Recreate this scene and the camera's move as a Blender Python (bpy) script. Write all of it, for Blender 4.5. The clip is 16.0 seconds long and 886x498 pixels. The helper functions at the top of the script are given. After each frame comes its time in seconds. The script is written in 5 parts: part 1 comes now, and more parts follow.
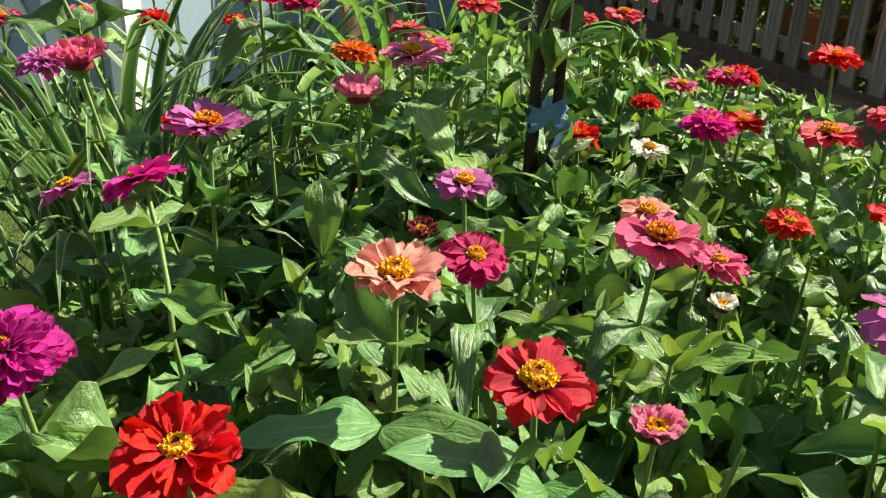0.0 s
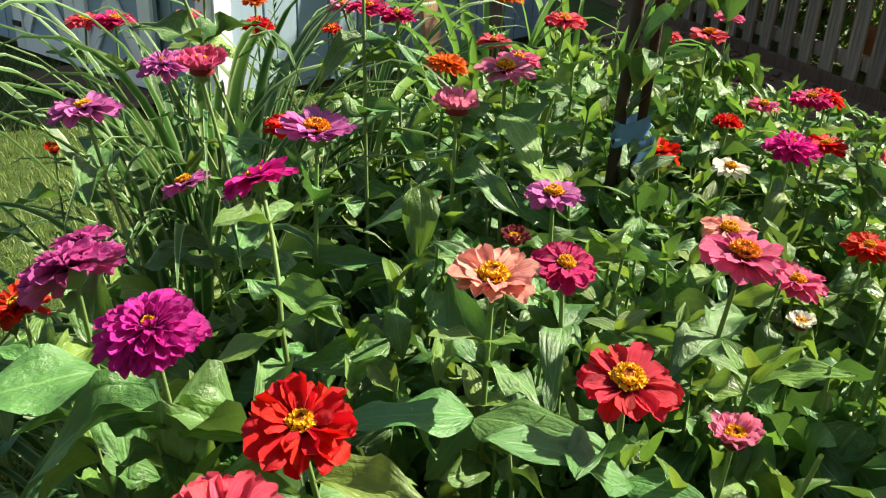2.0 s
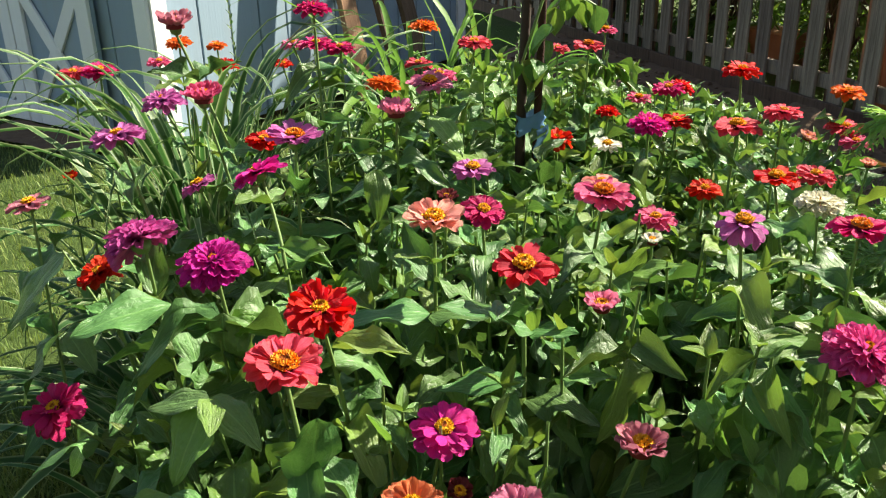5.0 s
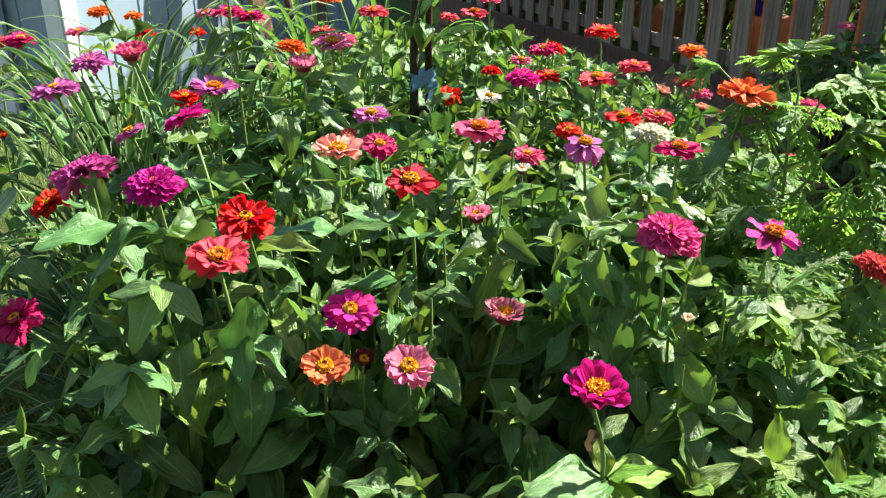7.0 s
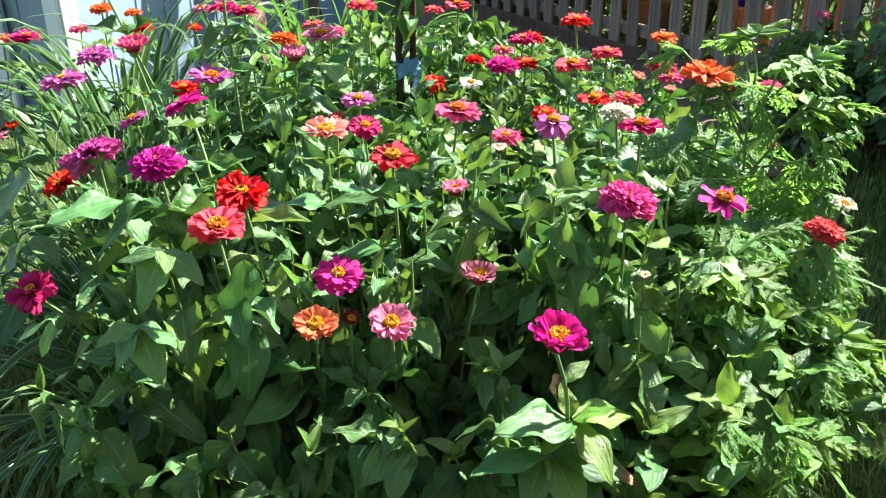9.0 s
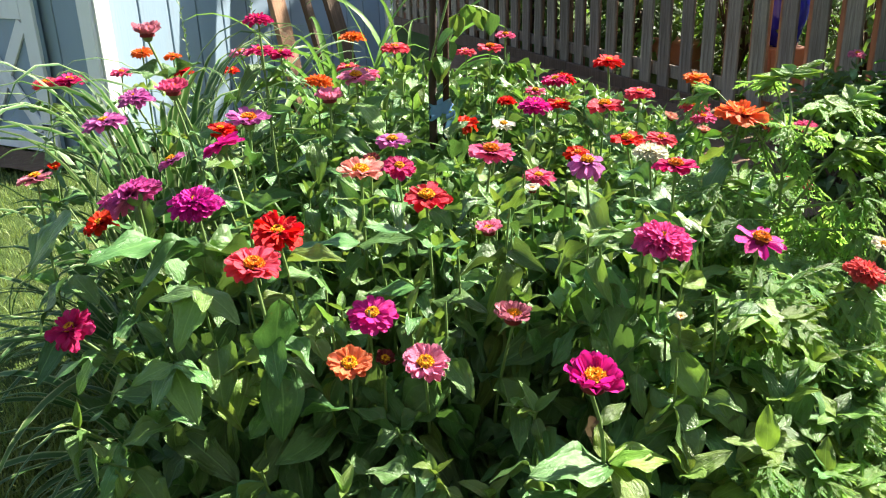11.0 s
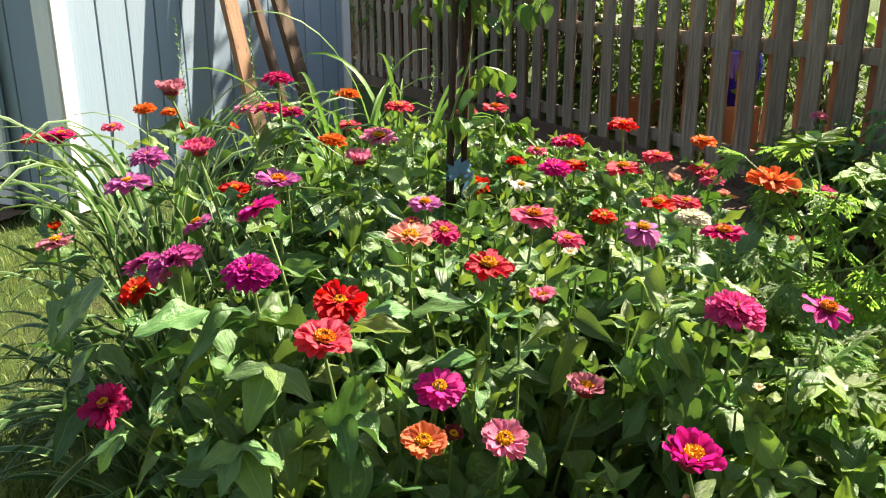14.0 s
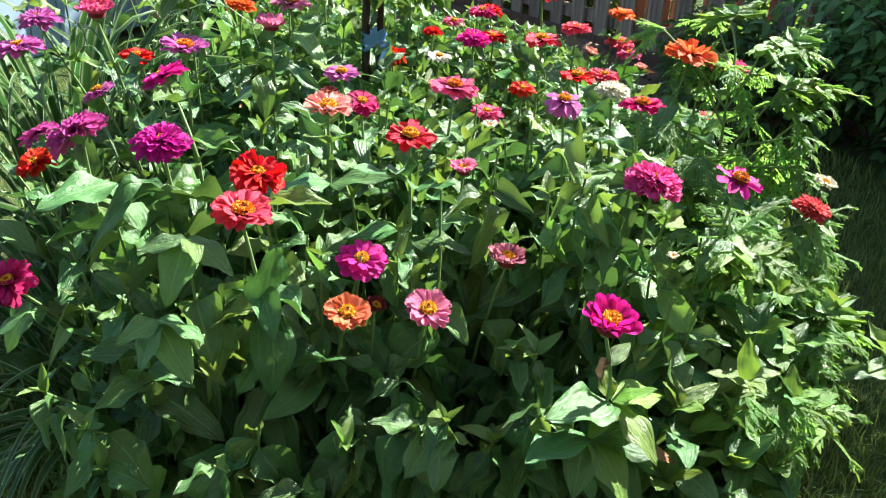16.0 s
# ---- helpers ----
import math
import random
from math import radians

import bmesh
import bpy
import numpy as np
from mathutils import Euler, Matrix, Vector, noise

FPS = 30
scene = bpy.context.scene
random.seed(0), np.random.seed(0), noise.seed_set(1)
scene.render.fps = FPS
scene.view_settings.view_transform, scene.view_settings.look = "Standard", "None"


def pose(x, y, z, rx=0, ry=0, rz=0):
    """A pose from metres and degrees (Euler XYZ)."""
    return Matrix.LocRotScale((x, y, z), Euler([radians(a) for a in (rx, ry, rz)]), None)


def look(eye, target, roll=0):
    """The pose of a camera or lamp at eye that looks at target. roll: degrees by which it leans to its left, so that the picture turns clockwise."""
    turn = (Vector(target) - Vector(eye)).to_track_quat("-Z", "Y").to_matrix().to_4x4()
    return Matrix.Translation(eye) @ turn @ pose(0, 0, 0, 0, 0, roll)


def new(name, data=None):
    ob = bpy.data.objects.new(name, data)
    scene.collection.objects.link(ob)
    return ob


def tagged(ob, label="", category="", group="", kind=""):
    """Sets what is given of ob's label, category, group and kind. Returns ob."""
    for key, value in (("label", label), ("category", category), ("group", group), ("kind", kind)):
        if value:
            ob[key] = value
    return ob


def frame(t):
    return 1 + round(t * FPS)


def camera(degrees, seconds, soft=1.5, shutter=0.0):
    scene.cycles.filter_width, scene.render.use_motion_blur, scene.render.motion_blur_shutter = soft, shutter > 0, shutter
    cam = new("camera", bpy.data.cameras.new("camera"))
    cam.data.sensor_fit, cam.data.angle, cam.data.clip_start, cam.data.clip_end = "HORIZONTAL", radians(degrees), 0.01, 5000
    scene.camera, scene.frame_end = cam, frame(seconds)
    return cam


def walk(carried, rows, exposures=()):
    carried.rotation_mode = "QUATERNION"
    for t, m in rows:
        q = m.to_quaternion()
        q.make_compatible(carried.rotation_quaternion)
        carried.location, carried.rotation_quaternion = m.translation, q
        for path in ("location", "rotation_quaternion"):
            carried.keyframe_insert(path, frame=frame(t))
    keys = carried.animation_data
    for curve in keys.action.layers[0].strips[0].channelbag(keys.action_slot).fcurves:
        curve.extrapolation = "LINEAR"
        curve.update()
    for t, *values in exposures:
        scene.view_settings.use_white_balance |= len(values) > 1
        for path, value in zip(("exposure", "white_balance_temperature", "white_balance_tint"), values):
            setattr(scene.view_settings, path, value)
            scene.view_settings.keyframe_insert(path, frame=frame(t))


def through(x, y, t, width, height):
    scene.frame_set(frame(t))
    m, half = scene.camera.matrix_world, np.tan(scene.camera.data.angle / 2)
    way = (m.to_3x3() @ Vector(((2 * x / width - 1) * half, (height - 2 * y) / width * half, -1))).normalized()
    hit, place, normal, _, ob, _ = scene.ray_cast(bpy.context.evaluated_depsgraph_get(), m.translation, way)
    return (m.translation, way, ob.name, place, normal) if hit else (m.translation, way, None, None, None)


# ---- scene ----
cam = camera(54.5, 16.0, soft=1.15)
METRES, EYE, TILT, LEAN, TURN = 1.4, 1.25, 0.0, 0.0, 0.0
ROWS = [
    (0.0, -0.0033, -0.0014, 0.0038, 0.64, -24.87, -1.52),
    (0.5, -0.0302, -0.0067, 0.0069, 2.67, -25.38, -2.59),
    (1.0, -0.0312, -0.019, 0.01, 4.72, -25.18, -2.56),
    (1.5, -0.0419, -0.0311, 0.0186, 5.0, -24.9, -2.53),
    (2.0, -0.0287, -0.0449, 0.0219, 5.44, -24.65, -2.26),
    (2.5, 0.0069, -0.1087, 0.0383, 7.16, -24.6, -1.65),
    (3.0, 0.0221, -0.1509, 0.0516, 8.7, -23.84, -0.94),
    (5.5, -0.0397, -0.3935, 0.075, -4.34, -22.87, 0.9),
    (6.0, -0.0501, -0.4296, 0.0791, -7.24, -23.4, 0.3),
    (6.5, -0.0252, -0.487, 0.0854, -7.12, -23.78, 0.12),
    (7.0, -0.0121, -0.5655, 0.0799, -6.21, -24.07, 0.41),
    (7.5, -0.009, -0.5957, 0.0808, -5.94, -24.74, 0.73),
    (8.0, -0.0001, -0.6231, 0.0806, -5.94, -25.32, 1.06),
    (8.5, -0.0014, -0.6458, 0.0808, -6.34, -25.33, 1.22),
    (9.0, 0.002, -0.6681, 0.0834, -6.58, -24.21, 1.18),
    (11.5, -0.006, -0.6684, 0.085, -3.67, -20.83, 1.34),
    (12.0, -0.015, -0.6652, 0.0855, -2.49, -19.84, 0.34),
    (12.5, -0.0568, -0.6363, 0.0893, -1.76, -19.11, -0.64),
    (13.0, -0.1297, -0.6046, 0.1026, -3.29, -18.6, -0.13),
    (13.5, -0.1596, -0.6053, 0.103, -6.43, -18.27, 0.31),
    (14.0, -0.1668, -0.6121, 0.1023, -9.02, -18.39, 0.27),
    (14.5, -0.1584, -0.6107, 0.0977, -11.85, -19.46, 0.4),
    (15.0, -0.1575, -0.6063, 0.0947, -14.55, -20.73, -0.09),
    (15.5, -0.1702, -0.6045, 0.0899, -15.38, -23.22, -1.22),
    (16.0, -0.1802, -0.5993, 0.0873, -14.66, -26.32, -1.89),
]
walk(cam, [(t, pose(0, 0, EYE, TILT, LEAN, TURN) @ pose(METRES * x, METRES * y, METRES * z, 90 + pitch, roll, yaw)) for t, x, y, z, yaw, pitch, roll in ROWS],
     [(0.0, 1.20, 7300, 2), (4.0, 1.30, 7200, 4), (6.0, 1.39, 6950, 6), (9.0, 1.91, 6100, 5), (13.0, 1.63, 7450, 10), (14.2, 1.61, 7500, 10), (15.2, 1.70, 7000, 10), (16.0, 1.78, 6100, 8)])

# ---- world and sun ----
SUN = Vector((0.82, 0.49, 0.81)).normalized()      # towards the sun
world = bpy.data.worlds.new("sky")
scene.world = world
world.use_nodes = True
wn = world.node_tree.nodes
sky = wn.new("ShaderNodeTexSky")
sky.sky_type = 'NISHITA'
sky.sun_disc = False
sky.sun_elevation = math.asin(SUN.z)
sky.sun_rotation = math.atan2(SUN.x, SUN.y)
wn["Background"].inputs[1].default_value = 0.089
world.node_tree.links.new(sky.outputs[0], wn["Background"].inputs[0])
sun = new("sun", bpy.data.lights.new("sun", 'SUN'))
sun.data.energy = 6.1
sun.data.angle = radians(0.53)
sun.data.color = (1.0, 0.95, 0.86)
sun.matrix_world = look(SUN * 30, (0, 0, 0))


# ---- materials ----
class Nodes:
    """A small writer of node materials."""

    def __init__(self, name):
        self.mat = bpy.data.materials.new(name)
        self.mat.use_nodes = True
        self.tree = self.mat.node_tree
        self.bsdf = self.tree.nodes["Principled BSDF"]
        self.out = self.tree.nodes["Material Output"]

    def add(self, kind, links=None, **values):
        n = self.tree.nodes.new(kind)
        for k, v in values.items():
            setattr(n, k, v)
        for k, v in (links or {}).items():
            self.put(n, k, v)
        return n

    def put(self, n, key, v):
        if hasattr(v, "is_output"):
            self.tree.links.new(v, n.inputs[key])
        else:
            n.inputs[key].default_value = v

    def coords(self, what="Object", scale=(1, 1, 1)):
        c = self.add("ShaderNodeTexCoord")
        return self.add("ShaderNodeMapping", {"Vector": c.outputs[what], "Scale": scale}).outputs[0]

    def noise(self, vec, scale, detail=4.0, rough=0.6):
        return self.add("ShaderNodeTexNoise", {"Vector": vec, "Scale": scale, "Detail": detail, "Roughness": rough}).outputs["Fac"]

    def ramp(self, fac, *stops):
        r = self.add("ShaderNodeValToRGB", {"Fac": fac})
        els = r.color_ramp.elements
        while len(els) < len(stops):
            els.new(0.5)
        for e, (p, c) in zip(els, stops):
            e.position, e.color = p, (*c, 1) if len(c) == 3 else c
        return r.outputs[0]

    def mix(self, fac, a, b, blend="MIX"):
        m = self.add("ShaderNodeMix", data_type="RGBA", blend_type=blend)
        self.put(m, 0, fac)
        for i, v in ((6, a), (7, b)):
            self.put(m, i, v if hasattr(v, "is_output") else (*v, 1))
        return m.outputs[2]

    def math(self, op, a, b=0.5):
        return self.add("ShaderNodeMath", {0: a, 1: b}, operation=op).outputs[0]

    def bump(self, height, strength=0.3, distance=0.01):
        return self.add("ShaderNodeBump", {"Height": height, "Strength": strength, "Distance": distance}).outputs[0]

    def finish(self, color, rough=0.6, normal=None, metal=0.0, spec=0.5, through=0.0, through_color=None, fuzz=0.0):
        b = self.bsdf
        self.put(b, "Base Color", color if hasattr(color, "is_output") else (*color, 1))
        self.put(b, "Roughness", rough)
        b.inputs["Metallic"].default_value = metal
        b.inputs["Specular IOR Level"].default_value = spec
        b.inputs["Sheen Weight"].default_value = fuzz
        b.inputs["Sheen Roughness"].default_value = 0.45
        if normal is not None:
            self.put(b, "Normal", normal)
        if through:
            t = self.add("ShaderNodeBsdfTranslucent")
            self.put(t, "Color", through_color if through_color is not None else color)
            m = self.add("ShaderNodeMixShader", {0: through, 1: b.outputs[0], 2: t.outputs[0]})
            self.tree.links.new(m.outputs[0], self.out.inputs[0])
        return self.mat


def vary(n, color, spread=0.25, hue=0.03):
    """The colour, changed a little from object to object and from leaf to leaf."""
    r = n.math("ADD", n.add("ShaderNodeObjectInfo").outputs["Random"], n.add("ShaderNodeNewGeometry").outputs["Random Per Island"])
    r = n.math("FRACT", r)
    h = n.math("MULTIPLY_ADD", r, 2 * hue)
    n.tree.nodes[-1].inputs[2].default_value = 0.5 - hue
    r2 = n.math("FRACT", n.math("MULTIPLY", r, 7.31))
    v = n.math("MULTIPLY_ADD", r2, 2 * spread)
    n.tree.nodes[-1].inputs[2].default_value = 1.0 - spread
    hs = n.add("ShaderNodeHueSaturation", {"Hue": h, "Value": v, "Color": color if hasattr(color, "is_output") else (*color, 1)})
    return hs.outputs[0]


def leaf_material(name, dark, light, glow, veins=5.0, rough=0.42, through=0.34, scorched=False):
    n = Nodes(name)
    uv = n.coords("UV")
    sep = n.add("ShaderNodeSeparateXYZ", {0: uv})
    u, v = sep.outputs[0], sep.outputs[1]
    side = n.math("ABSOLUTE", n.math("SUBTRACT", v, 0.5))
    midrib = n.math("LESS_THAN", side, 0.022)
    line = n.math("MAXIMUM", n.math("COSINE", n.math("MULTIPLY", side, veins * 3.77)), 0.0)
    ribs = n.math("POWER", line, 5.0)
    blotch = n.noise(n.coords("UV", (5, 4, 1)), 2.0)
    col = n.mix(blotch, dark, light)
    col = vary(n, col, 0.30, 0.022)
    spots = n.ramp(n.noise(n.coords("UV", (9, 6, 1)), 1.6, 3.0), (0.60, (0, 0, 0)), (0.70, (0.28, 0.28, 0.28)))
    col = n.mix(spots, col, tuple(min(1, 1.5 * c + 0.03) for c in light))
    vein = n.math("MULTIPLY", n.math("MAXIMUM", midrib, n.math("MULTIPLY", n.math("GREATER_THAN", ribs, 0.8), 0.35)), 0.38)
    col = n.mix(vein, col, tuple(min(1, c * 1.9 + 0.02) for c in light))
    if scorched:
        edge = n.math("ADD", n.math("MULTIPLY", u, 0.9), n.math("MULTIPLY", n.noise(n.coords("UV", (4, 6, 1)), 1.5), 0.6))
        brown = n.ramp(edge, (0.98, (0, 0, 0)), (1.08, (1, 1, 1)))
        col = n.mix(brown, col, (0.26, 0.13, 0.05))
        glow = n.mix(brown, glow, (0.22, 0.09, 0.03))
    fine = n.noise(n.coords("UV", (30, 30, 1)), 3.0)
    h = n.math("SUBTRACT", n.math("ADD", n.math("MULTIPLY", fine, 0.16), blotch), n.math("MULTIPLY", ribs, 0.22))
    return n.finish(col, rough, n.bump(h, 0.55, 0.008), spec=0.38, through=through, through_color=vary(n, glow, 0.2, 0.02))


def petal_material(name, color, tip=None, base=None):
    n = Nodes(name)
    uv = n.coords("UV", (1.2, 17, 1))
    u = n.add("ShaderNodeSeparateXYZ", {0: n.coords("UV")}).outputs[0]
    streak = n.noise(uv, 2.0, 3.0)
    col = n.mix(n.ramp(streak, (0.35, (0, 0, 0)), (0.68, (0.75, 0.75, 0.75))), color, tip or tuple(min(1, c * 1.25 + 0.03) for c in color))
    col = n.mix(n.ramp(u, (0.05, (1, 1, 1)), (0.42, (0, 0, 0))), col, base or (color[0] * 0.45, color[1] * 0.5, color[2] * 0.7 + 0.03))
    col = vary(n, col, 0.20, 0.005)
    return n.finish(col, 0.6, n.bump(streak, 0.6, 0.004), spec=0.3, through=0.32, through_color=col)


PETAL = {
    "red": petal_material("petal_red", (0.64, 0.004, 0.006), (0.74, 0.010, 0.010)),
    "scarlet": petal_material("petal_scarlet", (0.64, 0.022, 0.007), (0.74, 0.045, 0.012)),
    "flame": petal_material("petal_flame", (0.78, 0.085, 0.050), (0.92, 0.34, 0.055)),
    "orchid": petal_material("petal_orchid", (0.78, 0.050, 0.29), (0.88, 0.19, 0.46)),
    "faded": petal_material("petal_faded", (0.70, 0.075, 0.085), (0.84, 0.20, 0.17)),
    "withered": petal_material("petal_withered", (0.17, 0.022, 0.035), (0.30, 0.07, 0.07)),
    "coral": petal_material("petal_coral", (0.64, 0.040, 0.085), (0.80, 0.14, 0.18)),
    "rose": petal_material("petal_rose", (0.64, 0.050, 0.19), (0.80, 0.20, 0.34)),
    "ruby": petal_material("petal_ruby", (0.58, 0.012, 0.032), (0.70, 0.050, 0.080)),
    "crimson": petal_material("petal_crimson", (0.52, 0.007, 0.11), (0.64, 0.025, 0.19)),
    "magenta": petal_material("petal_magenta", (0.64, 0.010, 0.24), (0.78, 0.04, 0.38)),
    "violet": petal_material("petal_violet", (0.62, 0.055, 0.33), (0.78, 0.20, 0.52)),
    "plum": petal_material("petal_plum", (0.54, 0.012, 0.26), (0.68, 0.04, 0.40)),
    "purple": petal_material("petal_purple", (0.52, 0.09, 0.36), (0.70, 0.26, 0.54)),
    "pink": petal_material("petal_pink", (0.72, 0.15, 0.30), (0.87, 0.37, 0.51)),
    "mauve": petal_material("petal_mauve", (0.50, 0.14, 0.21), (0.68, 0.30, 0.36)),
    "salmon": petal_material("petal_salmon", (0.76, 0.25, 0.20), (0.90, 0.52, 0.45)),
    "orange": petal_material("petal_orange", (0.74, 0.11, 0.016), (0.86, 0.25, 0.04)),
    "tan": petal_material("petal_tan", (0.68, 0.15, 0.055), (0.78, 0.28, 0.13), (0.33, 0.05, 0.11)),
    "cream": petal_material("petal_cream", (0.78, 0.74, 0.56), (0.85, 0.83, 0.7), (0.62, 0.66, 0.3)),
    "white": petal_material("petal_white", (0.80, 0.77, 0.66), (0.86, 0.84, 0.76), (0.7, 0.66, 0.35)),
}


def plain(name, color, rough=0.6, spread=0.2, scale=40, spec=0.4, bump=0.3, metal=0.0, through=0.0):
    n = Nodes(name)
    f = n.noise(n.coords("Object"), scale)
    col = n.mix(f, tuple(c * (1 - spread) for c in color), tuple(min(1, c * (1 + spread)) for c in color))
    big = n.noise(n.coords("Object"), scale * 0.12, 2.0)
    col = n.mix(n.math("MULTIPLY", big, 0.5), col, tuple(c * 0.7 for c in color))
    return n.finish(vary(n, col, 0.08, 0.006), rough, n.bump(f, bump, 0.01), metal, spec, through)


DISC_DARK = plain("disc_dark", (0.16, 0.012, 0.014), 0.8, 0.5, 400)
DISC_CAP = plain("disc_cap", (0.55, 0.14, 0.015), 0.75, 0.5, 600, 0.3, 0.8)
DISC_YELLOW = plain("disc_yellow", (0.94, 0.49, 0.017), 0.7, 0.2, 500)
DISC_GOLD = plain("disc_gold", (0.93, 0.42, 0.015), 0.7, 0.3, 500)
DISC_ORANGE = plain("disc_orange", (0.92, 0.34, 0.015), 0.7, 0.2, 500)
LEAF = leaf_material("zinnia_leaf", (0.052, 0.128, 0.036), (0.108, 0.212, 0.062), (0.21, 0.40, 0.07), rough=0.33, through=0.11)
LEAF_SCORCHED = leaf_material("scorched_leaf", (0.055, 0.125, 0.04), (0.10, 0.19, 0.06), (0.20, 0.38, 0.035), rough=0.4, through=0.26, scorched=True)
# lighter green for young growth, also painted sunlight on the sunny side
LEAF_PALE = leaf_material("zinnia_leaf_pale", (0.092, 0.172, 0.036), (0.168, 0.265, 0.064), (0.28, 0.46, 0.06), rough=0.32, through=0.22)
LEAF_DRY = plain("dry_leaf", (0.20, 0.130, 0.075), 0.8, 0.4, 50, 0.3, 0.5, 0, 0.15)
# yellower still: young tips, and sunlight put into the leaf colour
LEAF_YOUNG_LIT = leaf_material("zinnia_leaf_young_lit", (0.125, 0.235, 0.035), (0.215, 0.335, 0.060), (0.30, 0.48, 0.05), rough=0.32, through=0.30)
FERN = leaf_material("feathery_leaf", (0.142, 0.27, 0.078), (0.238, 0.39, 0.135), (0.31, 0.53, 0.09), 2.0, 0.34, 0.50)
FERN_YOUNG = leaf_material("young_feathery_leaf", (0.125, 0.245, 0.045), (0.20, 0.34, 0.07), (0.26, 0.44, 0.05), 2.0, 0.42, 0.36)
SHRUB = leaf_material("shrub_leaf", (0.085, 0.19, 0.065), (0.15, 0.29, 0.10), (0.19, 0.38, 0.06), 3.0, 0.45, 0.32)
FARLEAF = leaf_material("tree_leaf", (0.05, 0.10, 0.03), (0.09, 0.16, 0.045), (0.20, 0.34, 0.04), 3.0, 0.5, 0.4)
STEM = plain("stem_green", (0.17, 0.27, 0.08), 0.55, 0.25, 60, 0.4, 0.2, 0, 0.1)
STEM_BROWN = plain("stem_brown", (0.10, 0.065, 0.04), 0.75, 0.4, 60)
CANE = plain("dark_cane", (0.045, 0.030, 0.020), 0.8, 0.4, 60)
SOIL = plain("soil", (0.17, 0.105, 0.068), 0.95, 0.5, 26, 0.2, 0.9)
CONCRETE = plain("concrete", (0.36, 0.345, 0.34), 0.9, 0.25, 30, 0.3, 0.5)
RUST = plain("rusty_iron", (0.060, 0.026, 0.018), 0.8, 0.45, 90, 0.3, 0.6, 0.3)
TAPE = plain("blue_tape", (0.13, 0.28, 0.50), 0.42, 0.2, 30, 0.5, 0.4, 0, 0.15)
IRON = plain("black_iron", (0.02, 0.02, 0.022), 0.5, 0.3, 60, 0.5, 0.3, 0.6)
TERRACOTTA = plain("terracotta", (0.34, 0.15, 0.09), 0.85, 0.25, 18)
BARK = plain("bark", (0.09, 0.065, 0.045), 0.95, 0.5, 14, 0.2, 1.0)


def grass_blade_material():
    n = Nodes("striped_grass")
    v = n.add("ShaderNodeSeparateXYZ", {0: n.coords("UV")}).outputs[1]
    s = n.noise(n.coords("UV", (0.6, 9, 1)), 2.0, 2.0)
    edge = n.math("ABSOLUTE", n.math("SUBTRACT", v, 0.5))
    edge = n.math("ADD", edge, n.math("MULTIPLY", n.math("SUBTRACT", s, 0.5), 0.5))
    col = n.ramp(edge, (0.25, (0.050, 0.128, 0.030)), (0.32, (0.085, 0.185, 0.044)), (0.38, (0.22, 0.31, 0.125)), (0.5, (0.35, 0.41, 0.23)))
    col = vary(n, col, 0.2, 0.012)
    return n.finish(col, 0.5, n.bump(s, 0.3, 0.002), through=0.35, through_color=col)


STRIPED = grass_blade_material()
GREEN_BLADE = plain("green_blade", (0.15, 0.30, 0.05), 0.5, 0.3, 30, 0.4, 0.3, 0, 0.4)
STRAW = plain("straw_blade", (0.36, 0.38, 0.15), 0.65, 0.3, 30, 0.3, 0.3, 0, 0.3)


def lawn_blade_material():
    n = Nodes("lawn_blade")
    u = n.add("ShaderNodeSeparateXYZ", {0: n.coords("UV")}).outputs[0]
    col = n.mix(u, (0.10, 0.16, 0.03), (0.22, 0.31, 0.06))
    patch = n.noise(n.coords("Object"), 1.6)
    col = n.mix(n.math("MULTIPLY", patch, 0.45), col, (0.24, 0.24, 0.09))
    col = vary(n, col, 0.3, 0.025)
    return n.finish(col, 0.55, through=0.35, through_color=n.mix(0.4, col, (0.25, 0.36, 0.05)))


LAWN = lawn_blade_material()


def ground_material():
    n = Nodes("lawn_ground")
    o = n.coords("Object")
    f, g, h = n.noise(o, 1.3), n.noise(o, 22), n.noise(o, 160)
    col = n.mix(g, (0.042, 0.075, 0.016), (0.095, 0.15, 0.032))
    col = n.mix(n.ramp(f, (0.5, (0, 0, 0)), (0.75, (0.6, 0.6, 0.6))), col, (0.11, 0.085, 0.05))
    return n.finish(col, 0.95, n.bump(n.math("ADD", g, h), 0.9, 0.03), spec=0.2)


def weathered_wood(name, a, b, axis_scale=(30, 30, 1.6)):
    n = Nodes(name)
    o = n.coords("Object", axis_scale)
    grain = n.ramp(n.noise(o, 1.6, 6.0, 0.7), (0.30, (0, 0, 0)), (0.68, (1, 1, 1)))
    streak = n.noise(n.coords("Object", (6, 6, 0.7)), 2.0, 3.0)
    col = n.mix(grain, a, b)
    col = n.mix(n.math("MULTIPLY", streak, 0.55), col, tuple(c * 0.5 for c in a))
    knots = n.ramp(n.noise(n.coords("Object", (9, 9, 3)), 2.2, 2.0), (0.69, (0, 0, 0)), (0.74, (0.7, 0.7, 0.7)))
    col = n.mix(knots, col, tuple(c * 0.35 for c in a))
    col = vary(n, col, 0.22, 0.012)
    return n.finish(col, 0.88, n.bump(grain, 0.6, 0.006), spec=0.25)


FENCE_WOOD = weathered_wood("weathered_fence_wood", (0.112, 0.088, 0.068), (0.48, 0.39, 0.31))
FENCE_BACK = weathered_wood("reddish_fence_wood", (0.14, 0.070, 0.045), (0.36, 0.19, 0.118))
LUMBER = weathered_wood("lumber", (0.26, 0.155, 0.09), (0.46, 0.29, 0.17))
DARK_LUMBER = weathered_wood("dark_lumber", (0.075, 0.050, 0.036), (0.17, 0.115, 0.080))


